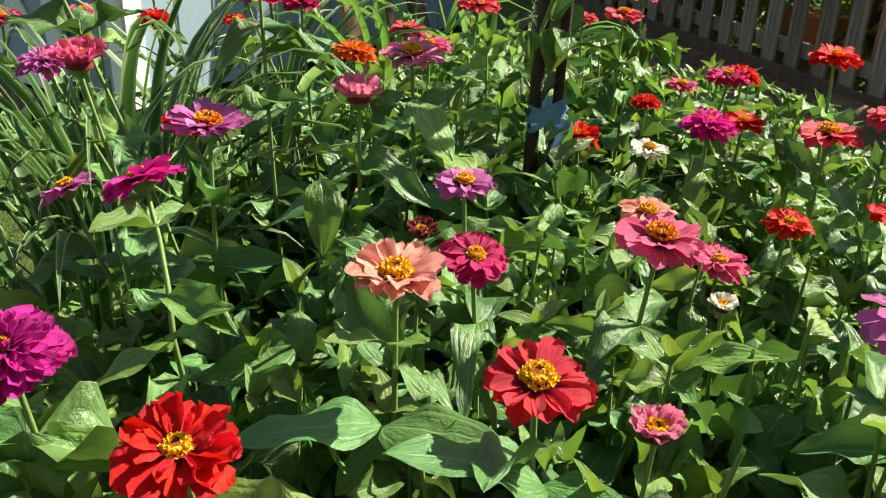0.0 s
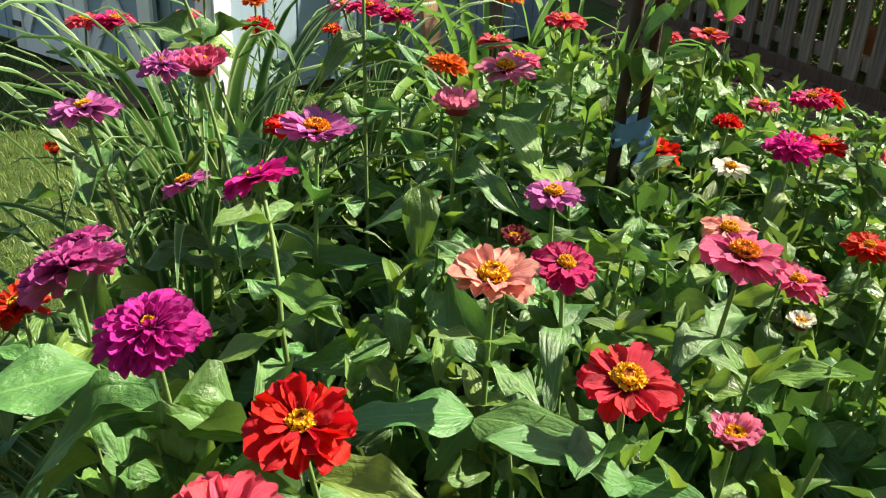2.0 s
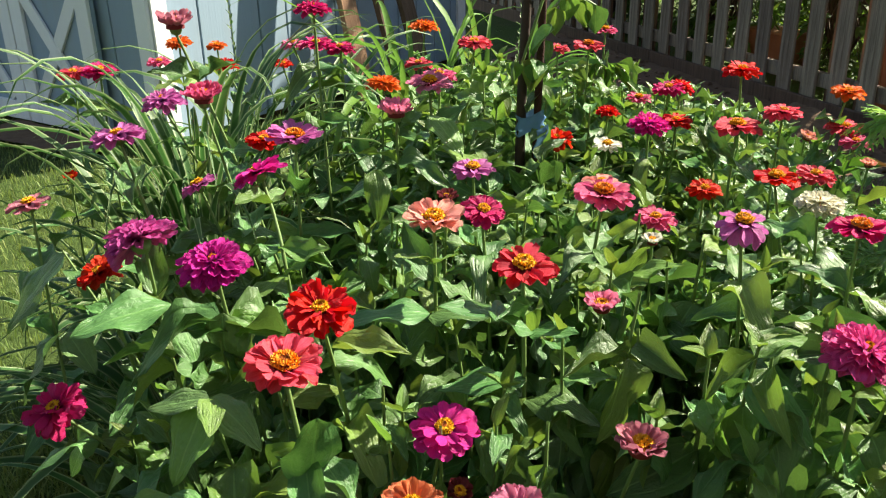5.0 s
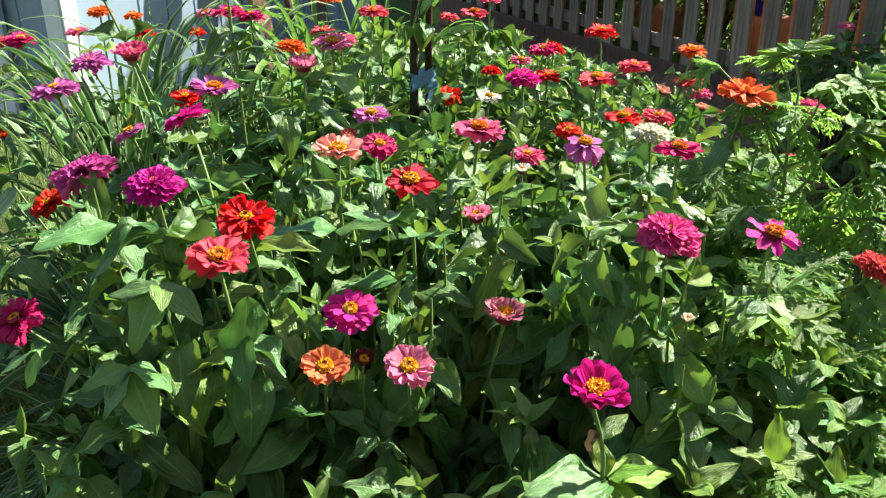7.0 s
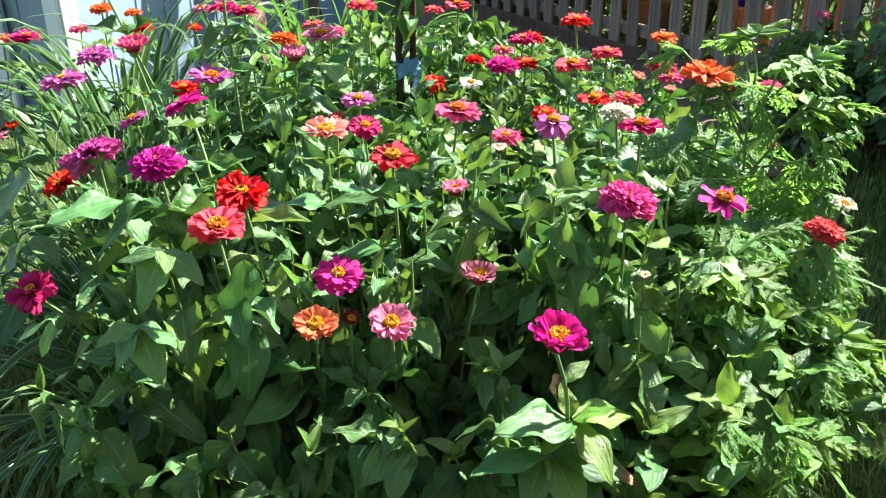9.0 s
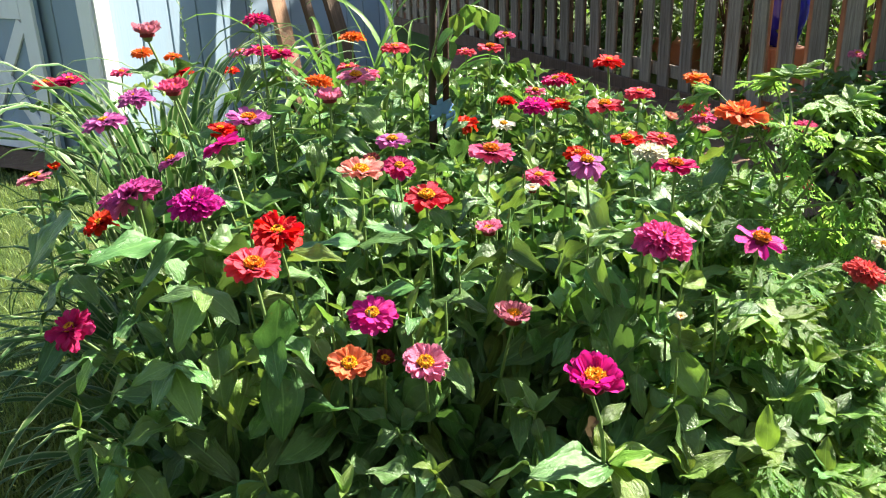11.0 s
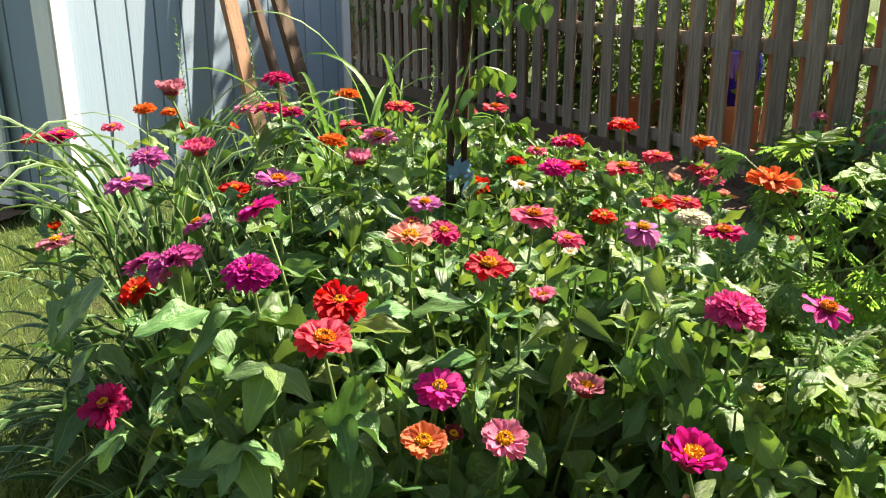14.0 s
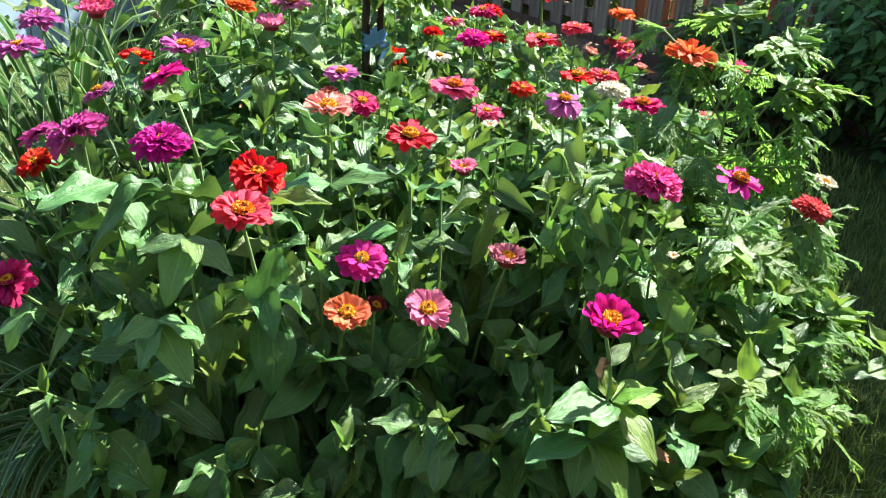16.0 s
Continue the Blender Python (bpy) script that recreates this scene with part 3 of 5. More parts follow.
def zinnia(color, x, y, z, d, lean=18, toward=-80, form="single", ring="yellow", pairs=4, look_of="", via=None, big=()):
    rng = random.Random(int((x * 7919 + y * 104729 + z * 1299709) * 100))
    base = root_of(x, y, rng)
    words = {"single": "single", "semi": "semi-double", "double": "full double", "cup": "cupped", "bowl": "wide open", "frilly": "frilled", "sparse": "few-petalled", "droop": "drooping"}[form]
    plant = thing("zinnia", base, look_of or f"{color} {words} zinnia on a leafy green stem", "flower", "zinnias in the bed")
    top = head_matrix(x, y, z, lean * (0.7 if y < 0.45 else 0.6), toward) @ Matrix.Translation((0, 0, -0.13 * d))
    end = top @ Vector((0, 0, -0.12 * d))
    path = bend(base, end, 0.03, 8, rng)
    if via:
        low, high = bend(base, via, 0.015, 5, rng), bend(via, end, 0.006, 3, rng)
        path = low + high[1:]
    thick = 0.0024 + 0.012 * d
    local = [p - base for p in path]
    part("stem", to_mesh("stem", *tube(local, [thick * (1.25 - 0.45 * i / 8) for i in range(9)]), mat=STEM), None, plant)
    # green cup under the petals
    cup = top @ Matrix.Diagonal((d / 2, d / 2, d / 2, 1))
    calyx = [(0.05, -0.30), (0.20, -0.22), (0.26, -0.08), (0.28, 0.03)]
    vs, qs, us = [], [], []
    for i, (r, h) in enumerate(calyx):
        for k in range(10):
            t = 2 * math.pi * k / 10
            vs.append((r * math.cos(t), r * math.sin(t), h)), us.append((i / 3, k / 10))
        if i:
            qs += [((i - 1) * 10 + k, (i - 1) * 10 + (k + 1) % 10, i * 10 + (k + 1) % 10, i * 10 + k) for k in range(10)]
    cup_local = Matrix.Translation(-base) @ cup
    part("calyx", to_mesh("calyx", vs, qs, us, STEM), None, plant, m=cup_local)
    eye = {"single": 0.95, "semi": 0.76, "double": 0.5, "cup": 1.15, "bowl": 0.98, "frilly": 0.7, "sparse": 1.0, "droop": 0.9}[form]
    head = part("flower_head", DISC, None, plant, m=cup_local @ Matrix.Diagonal((eye, eye, eye, 1)))
    part("floret_ring", RINGS[ring], None, head, m=Matrix.Diagonal((0.8, 0.8, 1.6, 1)) if form == "double" else None)
    part("disc_cap", CAP, None, head)
    rows = {"single": ((13, 1.0, 2), (11, 0.92, 14)), "semi": ((13, 1.0, -8), (12, 0.92, 5), (9, 0.76, 20)), "frilly": ((13, 1.0, -8), (12, 0.92, 6), (10, 0.76, 22), (7, 0.56, 42)), "droop": ((10, 1.0, -42), (8, 0.95, -12), (6, 0.8, 12)),
            "double": ((20, 1.0, -12), (20, 0.94, -5), (19, 0.86, 3), (17, 0.76, 12), (15, 0.63, 23), (12, 0.50, 37), (8, 0.37, 54), (5, 0.26, 72)) if y < 0.85 else
                      ((16, 1.0, -12), (15, 0.90, -2), (13, 0.76, 12), (10, 0.58, 32), (6, 0.38, 58)),
            "cup": ((12, 1.0, 30), (9, 0.94, 40)), "bowl": ((16, 1.0, 16), (13, 0.94, 28)), "sparse": ((9, 1.0, 2),)}[form]
    shape = {"cup": "cup", "frilly": "frill", "double": "scale"}.get(form, "flat")
    turn = rng.uniform(0, 6)
    for r, (count, size, rise) in enumerate(rows):
        for k in range(count):
            a = turn + 2 * math.pi * (k + 0.5 * (r % 2)) / count + rng.uniform(-.07, .07)
            wild = 2.4 if form == "frilly" else 1.0
            e = radians(rise + rng.uniform(-9, 9) * wild)
            inner = 0.16
            start = Vector((inner * math.cos(a), inner * math.sin(a), 0.03 + 0.035 * r))
            m = Matrix.Diagonal((1 / eye, 1 / eye, 1 / eye, 1)) @ frame_at(start, a, e, 0.86 * size * rng.uniform(0.86, 1.08), rng.uniform(-.30, .30) * wild, rng.uniform(.88, 1.15) * (1.0 if form != "double" else 0.85))
            part("petal", rng.choice(PETAL_MESH[color, shape]), None, head, m=m)
    leafy_stem(plant, base, path, rng, pairs + 1 if pairs else 0, 0.15 if y > 0.5 else 0.13, 0.11 if y > 0.5 else 0.26)
    for (px, py, pz), turn_to, rise, length, meshes in big:
        part("leaf", rng.choice(meshes), None, plant, m=frame_at(Vector((px, py, pz)) - base, radians(turn_to), radians(rise), length, rng.uniform(-.15, .15), 1.05))
    FLOWERS.append((x, y, z))
    return plant


# front of the bed
zinnia("magenta", -0.037, 0.433, 0.719, 0.090, 34, -80, "semi")
zinnia("tan", -0.078, 0.338, 0.672, 0.078, 30, -85, "bowl")
zinnia("pink", 0.047, 0.307, 0.681, 0.080, 34, -80, "bowl", look_of="bright pink single zinnia with a yellow centre")
zinnia("magenta", 0.289, 0.158, 0.714, 0.104, 24, -75, "cup", look_of="vivid magenta cupped zinnia with a golden centre", via=(0.316, 0.182, 0.543), pairs=0, ring="golden",
       big=[span((0.322, 0.180, 0.545), (0.190, 0.125, 0.580), BROAD_MESH), span((0.324, 0.180, 0.547), (0.440, 0.215, 0.535), BROAD_YOUNG_LIT), span((0.324, 0.176, 0.545), (0.375, 0.085, 0.500), BROAD_YOUNG_LIT),
            span((0.322, 0.182, 0.552), (0.312, 0.215, 0.600), BROAD_YOUNG_LIT), span((0.326, 0.176, 0.552), (0.385, 0.150, 0.580), BROAD_YOUNG_LIT), span((0.316, 0.172, 0.548), (0.262, 0.110, 0.545), BROAD_YOUNG_LIT),
            span((0.277, 0.170, 0.499), (0.142, 0.100, 0.520), BROAD_MESH), span((0.285, 0.170, 0.497), (0.430, 0.130, 0.468), BROAD_SCORCHED), span((0.277, 0.168, 0.497), (0.226, 0.090, 0.445), BROAD_PALE),
            span((0.282, 0.168, 0.497), (0.330, 0.070, 0.430), BROAD_PALE), span((0.308, 0.172, 0.625), (0.350, 0.20, 0.650), BROAD_PALE), span((0.302, 0.168, 0.640), (0.280, 0.150, 0.610), DRY_MESH)])
zinnia("mauve", 0.206, 0.395, 0.710, 0.080, 12, -80, "cup", "golden", 2, look_of="dusty pink cupped zinnia on a slim stem")
zinnia("coral", -0.226, 0.404, 0.833, 0.100, 18, -60, "bowl", "orange", look_of="coral red zinnia with a large orange centre",
       via=(-0.205, 0.385, 0.668),
       big=[span((-0.203, 0.375, 0.672), (-0.186, 0.345, 0.796), BROAD_MESH), span((-0.200, 0.375, 0.664), (-0.194, 0.325, 0.530), BROAD_MESH), span((-0.196, 0.40, 0.700), (-0.150, 0.35, 0.640), LEAF_MESH)])
zinnia("red", -0.195, 0.508, 0.856, 0.098, 24, -70, "frilly", look_of="bright red zinnia with frilled double petals",
       big=[((-0.185, 0.512, 0.790), -15, 10, 0.115, LEAF_MESH_PALE), ((-0.195, 0.512, 0.770), 170, 0, 0.15, LEAF_MESH)])
zinnia("plum", -0.344, 0.568, 0.899, 0.100, 22, -90, "double", look_of="deep magenta full double zinnia",
       big=[((-0.345, 0.575, 0.800), 185, 12, 0.155, LEAF_MESH), ((-0.342, 0.570, 0.815), -85, -72, 0.125, LEAF_MESH), ((-0.340, 0.572, 0.800), 10, -10, 0.14, LEAF_MESH)])
zinnia("crimson", -0.629, 0.615, 0.642, 0.100, 40, -130, "frilly")
zinnia("scarlet", -0.575, 0.730, 0.815, 0.075, 38, -140, "frilly")
zinnia("violet", -0.499, 0.715, 0.876, 0.116, 60, 150, "double", look_of="violet pink double zinnia tipped away on its stem",
       big=[span((-0.430, 0.63, 0.800), (-0.545, 0.545, 0.800), BROAD_MESH), span((-0.432, 0.63, 0.798), (-0.385, 0.58, 0.715), BROAD_MESH)])
zinnia("violet", -0.600, 0.930, 0.805, 0.085, 60, 150, "semi")
zinnia("ruby", 0.074, 0.570, 0.883, 0.092, 20, -80, "single", look_of="red zinnia with a ring of yellow florets",
       big=[span((0.083, 0.560, 0.785), (-0.032, 0.51, 0.862), BROAD_MESH), span((0.083, 0.560, 0.783), (0.140, 0.51, 0.800), BROAD_MESH), span((0.080, 0.570, 0.700), (-0.05, 0.56, 0.690), BROAD_MESH)])
zinnia("pink", 0.198, 0.648, 0.777, 0.064, 10, -80, "cup", look_of="small light pink cupped zinnia")
zinnia("salmon", -0.048, 0.735, 0.890, 0.100, 12, -80, "bowl", look_of="pale salmon zinnia with a yellow centre",
       big=[span((-0.058, 0.67, 0.758), (-0.195, 0.63, 0.775), BROAD_MESH), span((-0.055, 0.67, 0.756), (0.050, 0.60, 0.782), BROAD_MESH), span((-0.055, 0.71, 0.822), (-0.098, 0.65, 0.870), BROAD_PALE),
            span((-0.052, 0.71, 0.822), (-0.018, 0.65, 0.858), BROAD_PALE)])
zinnia("crimson", 0.032, 0.818, 0.873, 0.078, 34, -60, "semi", look_of="crimson pink zinnia beside a dried head")
zinnia("rose", 0.230, 0.845, 0.890, 0.102, 8, -80, "single", "orange")
zinnia("rose", 0.375, 1.060, 0.762, 0.085, 8, -80, "semi")
zinnia("salmon", 0.268, 1.060, 0.830, 0.080, 12, -80, "single")
zinnia("orchid", 0.466, 0.396, 0.843, 0.106, 16, -80, "double", look_of="large magenta pompon zinnia")
zinnia("magenta", 0.641, 0.405, 0.825, 0.090, 20, -60, "sparse", "orange",
       big=[span((0.650, 0.42, 0.690), (0.775, 0.40, 0.625), BROAD_PALE), span((0.648, 0.42, 0.692), (0.570, 0.36, 0.650), BROAD_MESH)])
zinnia("purple", 0.388, 0.634, 0.916, 0.084, 14, -70, "droop", look_of="lilac purple zinnia with drooping petals")
zinnia("crimson", 0.582, 0.689, 0.882, 0.090, 6, -80, "single", "orange", look_of="rose crimson zinnia held flat on its stem")
zinnia("cream", 0.562, 0.792, 0.884, 0.078, 4, -80, "double", look_of="half-open cream white zinnia")
zinnia("red", 0.576, 1.007, 0.856, 0.086, 8, -80, "single")
zinnia("coral", 0.690, 1.100, 0.830, 0.085, 6, -80, "semi")
zinnia("scarlet", 0.483, 1.118, 0.798, 0.072, 10, -80, "semi")
zinnia("faded", 0.931, 0.542, 0.688, 0.085, 40, -40, "double", look_of="faded coral red double zinnia leaning out of the bed",
       big=[span((0.960, 0.60, 0.560), (0.985, 0.57, 0.635), BROAD_PALE), span((0.960, 0.60, 0.560), (1.045, 0.58, 0.600), BROAD_MESH), span((0.965, 0.60, 0.560), (1.060, 0.57, 0.500), BROAD_PALE),
            span((0.970, 0.60, 0.550), (1.000, 0.53, 0.460), BROAD_PALE), span((1.010, 0.59, 0.380), (1.080, 0.54, 0.300), BROAD_PALE), span((1.010, 0.59, 0.380), (1.000, 0.53, 0.280), BROAD_MESH),
            span((1.015, 0.60, 0.300), (1.085, 0.55, 0.180), BROAD_PALE)])
zinnia("white", 0.330, 0.898, 0.775, 0.045, 10, -80, "cup", look_of="small white zinnia opening")
zinnia("cream", 0.995, 0.605, 0.713, 0.054, 30, -60, "bowl", look_of="small creamy white zinnia with a yellow eye")
zinnia("red", 1.150, 0.740, 0.225, 0.030, 30, -40, "cup", look_of="tiny red zinnia bud low beside the bed")
zinnia("red", 1.130, 0.700, 0.280, 0.022, 30, -40, "cup", look_of="tiny red zinnia bud low beside the bed")
zinnia("cream", 0.473, 0.314, 0.728, 0.026, 5, -80, "cup", look_of="round green zinnia bud not yet open")
# towards the fence
zinnia("red", 0.638, 1.430, 0.970, 0.088, 6, -80, "semi", look_of="tall red zinnia with a golden centre")
zinnia("orange", 0.922, 1.510, 0.897, 0.082, 5, -80, "semi")
zinnia("coral", 0.690, 1.300, 0.905, 0.082, 4, -80, "semi")
zinnia("coral", 0.922, 1.495, 0.816, 0.092, 4, -80, "semi")
zinnia("rose", 0.925, 1.440, 0.795, 0.075, 8, -80, "semi")
zinnia("flame", 0.805, 0.905, 0.930, 0.118, 14, -50, "frilly", "orange", look_of="large orange and coral double zinnia")
zinnia("coral", 0.887, 0.970, 0.897, 0.090, 20, -20, "semi")
zinnia("coral", 0.598, 1.305, 0.875, 0.104, 6, -80, "single")
zinnia("magenta", 0.410, 1.310, 0.884, 0.095, 14, -80, "double")
zinnia("red", 0.490, 1.390, 0.866, 0.075, 10, -80, "semi")
zinnia("crimson", 0.527, 1.620, 0.891, 0.082, 12, -150, "semi")
zinnia("red", 0.565, 1.640, 0.890, 0.070, 20, -20, "double")
zinnia("rose", 0.520, 1.900, 0.800, 0.075, 6, -80, "single")
zinnia("red", 0.385, 1.640, 0.828, 0.062, 8, -80, "double")
zinnia("white", 0.334, 1.365, 0.820, 0.066, 12, -80, "single", look_of="small white zinnia with a yellow centre")
zinnia("scarlet", 0.246, 1.560, 0.784, 0.086, 10, -90, "frilly")
zinnia("coral", 0.362, 1.840, 0.960, 0.088, 6, -80, "single", "orange")
zinnia("rose", 0.435, 2.000, 0.974, 0.070, 6, -80, "single",
       big=[span((0.43 + 0.010 * k, 1.985, 0.875), (0.43 + 0.026 * k, 1.955, 0.790 + 0.018 * (k % 3)), LEAF_MESH_PALE) for k in range(-4, 5)])
zinnia("coral", 0.300, 2.000, 0.925, 0.070, 6, -80, "semi")
zinnia("salmon", 0.902, 1.650, 0.742, 0.055, 40, -40, "cup", look_of="faded coral zinnia hanging on a bent stem")
zinnia("salmon", 0.821, 1.162, 0.822, 0.040, 10, -80, "cup")
zinnia("rose", 1.059, 1.092, 0.842, 0.070, 20, -60, "double")
zinnia("coral", 1.300, 1.560, 0.545, 0.085, 20, -60, "semi")
zinnia("pink", 2.400, 3.250, 0.640, 0.090, 20, -100, "semi", look_of="pink zinnia among weeds by the fence")
# middle and back
zinnia("purple", 0.022, 1.028, 0.877, 0.080, 10, -80, "single", look_of="bright violet zinnia with narrow petals")
zinnia("coral", 0.058, 1.900, 0.965, 0.100, 10, -80, "semi")
zinnia("pink", -0.058, 1.290, 0.984, 0.095, 10, -80, "single", look_of="light pink zinnia standing above the leaves",
       big=[span((-0.054, 1.25, 0.918), (0.000, 1.17, 0.850), BROAD_PALE), span((-0.050, 1.24, 0.850), (0.050, 1.16, 0.830), BROAD_PALE)])
zinnia("rose", -0.038, 1.560, 0.945, 0.085, 6, -80, "semi")
zinnia("orange", -0.169, 1.512, 0.939, 0.084, 12, -80, "double")
zinnia("pink", -0.120, 1.110, 0.962, 0.082, 4, -80, "cup", look_of="pink zinnia with upturned petals",
       big=[span((-0.157, 1.00, 0.882), (-0.148, 0.95, 0.800), BROAD_PALE), span((-0.130, 1.04, 0.860), (-0.230, 1.00, 0.810), BROAD_MESH)])
zinnia("purple", -0.305, 1.050, 0.937, 0.108, 8, -70, "bowl", "orange", look_of="lilac zinnia with a dark rusty centre")
zinnia("red", -0.430, 1.365, 0.848, 0.085, 10, -100, "semi")
zinnia("magenta", -0.352, 0.910, 0.918, 0.098, 48, 160, "semi", look_of="magenta zinnia tipped sideways on its stem", via=(-0.293, 0.80, 0.765),
       big=[span((-0.293, 0.80, 0.765), (-0.364, 0.735, 0.742), BROAD_PALE), span((-0.293, 0.80, 0.768), (-0.222, 0.77, 0.838), BROAD_PALE)])
zinnia("purple", -0.488, 1.020, 0.858, 0.078, 44, 165, "single")
zinnia("purple", -0.626, 1.034, 0.954, 0.100, 20, 170, "semi", look_of="pale pinkish purple zinnia at the edge of the striped grass")
zinnia("purple", -0.630, 1.325, 0.950, 0.098, 14, -100, "double")
zinnia("rose", -0.475, 1.090, 1.002, 0.088, 8, -60, "cup", "orange")
zinnia("mauve", -0.536, 1.178, 1.124, 0.088, 4, -80, "cup", look_of="tall faded crimson zinnia above the grass")
zinnia("crimson", -0.302, 1.384, 1.127, 0.080, 6, -80, "double", look_of="tall crimson double zinnia")
zinnia("orange", -0.083, 2.300, 0.955, 0.100, 10, -40, "double")
zinnia("crimson", -0.340, 1.650, 1.010, 0.085, 6, -80, "semi")
zinnia("crimson", -0.280, 1.640, 1.000, 0.075, 6, -80, "semi")
zinnia("pink", -0.420, 1.800, 0.985, 0.070, 6, -80, "semi")
zinnia("coral", -0.100, 2.000, 0.890, 0.085, 6, -80, "semi")
zinnia("red", -0.591, 1.743, 0.944, 0.075, 6, -80, "double")
zinnia("orange", -0.690, 1.700, 1.010, 0.070, 10, -80, "double")
zinnia("orange", -0.660, 1.950, 0.960, 0.060, 10, -80, "semi")
zinnia("scarlet", -0.480, 1.950, 0.905, 0.060, 10, -80, "semi")
zinnia("rose", -0.860, 2.050, 0.900, 0.075, 10, -80, "semi")
zinnia("coral", -1.053, 1.897, 0.903, 0.090, 10, -80, "semi")
zinnia("crimson", -0.980, 1.898, 0.909, 0.100, 10, -80, "semi")
zinnia("mauve", -0.759, 0.930, 0.859, 0.078, 14, 170, "single", look_of="pale mauve zinnia at the lawn side")
zinnia("scarlet", -0.900, 1.420, 0.745, 0.045, 10, -80, "cup")
zinnia("withered", -0.028, 0.871, 0.872, 0.045, 10, -80, "cup", look_of="dried brownish crimson zinnia head")
zinnia("withered", -0.020, 0.400, 0.640, 0.045, 30, -60, "cup", look_of="withered dark crimson zinnia under the others")


def leafy_shoot(node, seed, label, spans):
    """A zinnia stem that carries no flower, with a spray of leaves at its top."""
    rng = random.Random(seed)
    base = root_of(node[0], node[1], rng)
    plant = thing("zinnia_shoot", base, label, "plant", "flowerless zinnia shoots")
    path = bend(base, node, 0.02, 8, rng)
    part("stem", to_mesh("stem", *tube([p - base for p in path], [0.0036 - 0.0002 * i for i in range(9)]), mat=STEM), None, plant)
    leafy_stem(plant, base, path, rng, 3, 0.14, 0.2)
    for a, turn_to, rise, length, meshes in spans:
        part("leaf", rng.choice(meshes), None, plant, m=frame_at(Vector(a) - base, radians(turn_to), radians(rise), length, rng.uniform(-.3, .3), 1.0))


leafy_shoot((0.589, 0.36, 0.557), 81, "leafy zinnia shoot with leaves coloured paler as if sunlit",
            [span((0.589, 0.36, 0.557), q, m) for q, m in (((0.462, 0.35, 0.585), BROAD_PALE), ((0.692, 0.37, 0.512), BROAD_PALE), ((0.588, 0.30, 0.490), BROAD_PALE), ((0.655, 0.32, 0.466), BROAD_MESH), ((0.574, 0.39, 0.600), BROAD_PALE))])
leafy_shoot((0.500, 0.32, 0.560), 82, "leafy zinnia shoot with leaves coloured paler as if sunlit",
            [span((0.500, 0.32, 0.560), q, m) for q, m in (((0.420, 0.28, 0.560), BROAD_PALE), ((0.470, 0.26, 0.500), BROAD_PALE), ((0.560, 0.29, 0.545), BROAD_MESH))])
def corner_shoots():
    """Bushy flowerless shoots that fill the sunny front corner."""
    rng = random.Random(85)
    for x, y, z in ((0.46, 0.20, 0.50), (0.53, 0.25, 0.44), (0.60, 0.22, 0.52), (0.66, 0.30, 0.56), (0.72, 0.24, 0.45), (0.56, 0.15, 0.40), (0.66, 0.17, 0.36), (0.78, 0.33, 0.50), (0.50, 0.36, 0.63), (0.62, 0.38, 0.64),
                    (0.42, 0.14, 0.40), (0.84, 0.40, 0.46), (0.92, 0.50, 0.40), (0.97, 0.56, 0.30), (0.74, 0.36, 0.60), (0.48, 0.12, 0.32), (0.88, 0.56, 0.58)):
        spans, turn = [], rng.uniform(0, 6.28)
        for level, count, reach in ((0.0, 4, 0.075), (-0.055, 3, 0.115), (-0.115, 3, 0.115)):
            for k in range(count):
                turn += 2 * math.pi / count + rng.uniform(-.3, .3)
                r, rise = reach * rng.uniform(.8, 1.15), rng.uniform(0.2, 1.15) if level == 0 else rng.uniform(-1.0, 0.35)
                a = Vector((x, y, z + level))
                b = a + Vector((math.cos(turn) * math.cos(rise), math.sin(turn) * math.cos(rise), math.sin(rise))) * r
                # the lighter leaf colours stand in for sun on this corner
                spans.append(span(tuple(a), tuple(b), rng.choice((BROAD_YOUNG_LIT, BROAD_PALE)) if rng.random() < (0.85 if level == 0 else 0.45) else BROAD_MESH))
            turn += 0.8
        leafy_shoot((x, y, z), 90 + int(1000 * x), "bushy zinnia shoot at the bed's corner, leaves lightened as if sunlit", spans)


corner_shoots()
leafy_shoot((-0.312, 0.37, 0.805), 84, "zinnia shoot with curled leaves, some coloured paler as if sunlit",
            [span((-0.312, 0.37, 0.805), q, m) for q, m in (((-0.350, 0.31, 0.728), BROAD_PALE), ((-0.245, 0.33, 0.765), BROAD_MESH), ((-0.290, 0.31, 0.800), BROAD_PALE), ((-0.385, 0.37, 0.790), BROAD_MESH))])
leafy_shoot((-0.365, 0.34, 0.690), 85, "zinnia shoot with curled leaves, some coloured paler as if sunlit",
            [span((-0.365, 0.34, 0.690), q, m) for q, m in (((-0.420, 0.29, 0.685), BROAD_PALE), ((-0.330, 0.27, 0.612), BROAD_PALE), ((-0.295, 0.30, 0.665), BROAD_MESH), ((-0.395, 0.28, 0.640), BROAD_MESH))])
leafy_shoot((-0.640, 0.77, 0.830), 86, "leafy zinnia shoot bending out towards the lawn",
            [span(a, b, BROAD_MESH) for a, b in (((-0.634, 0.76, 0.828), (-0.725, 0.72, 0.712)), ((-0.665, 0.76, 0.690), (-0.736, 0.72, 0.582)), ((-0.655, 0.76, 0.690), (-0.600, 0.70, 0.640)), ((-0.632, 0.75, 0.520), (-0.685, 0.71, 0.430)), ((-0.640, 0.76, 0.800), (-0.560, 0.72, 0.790)))])
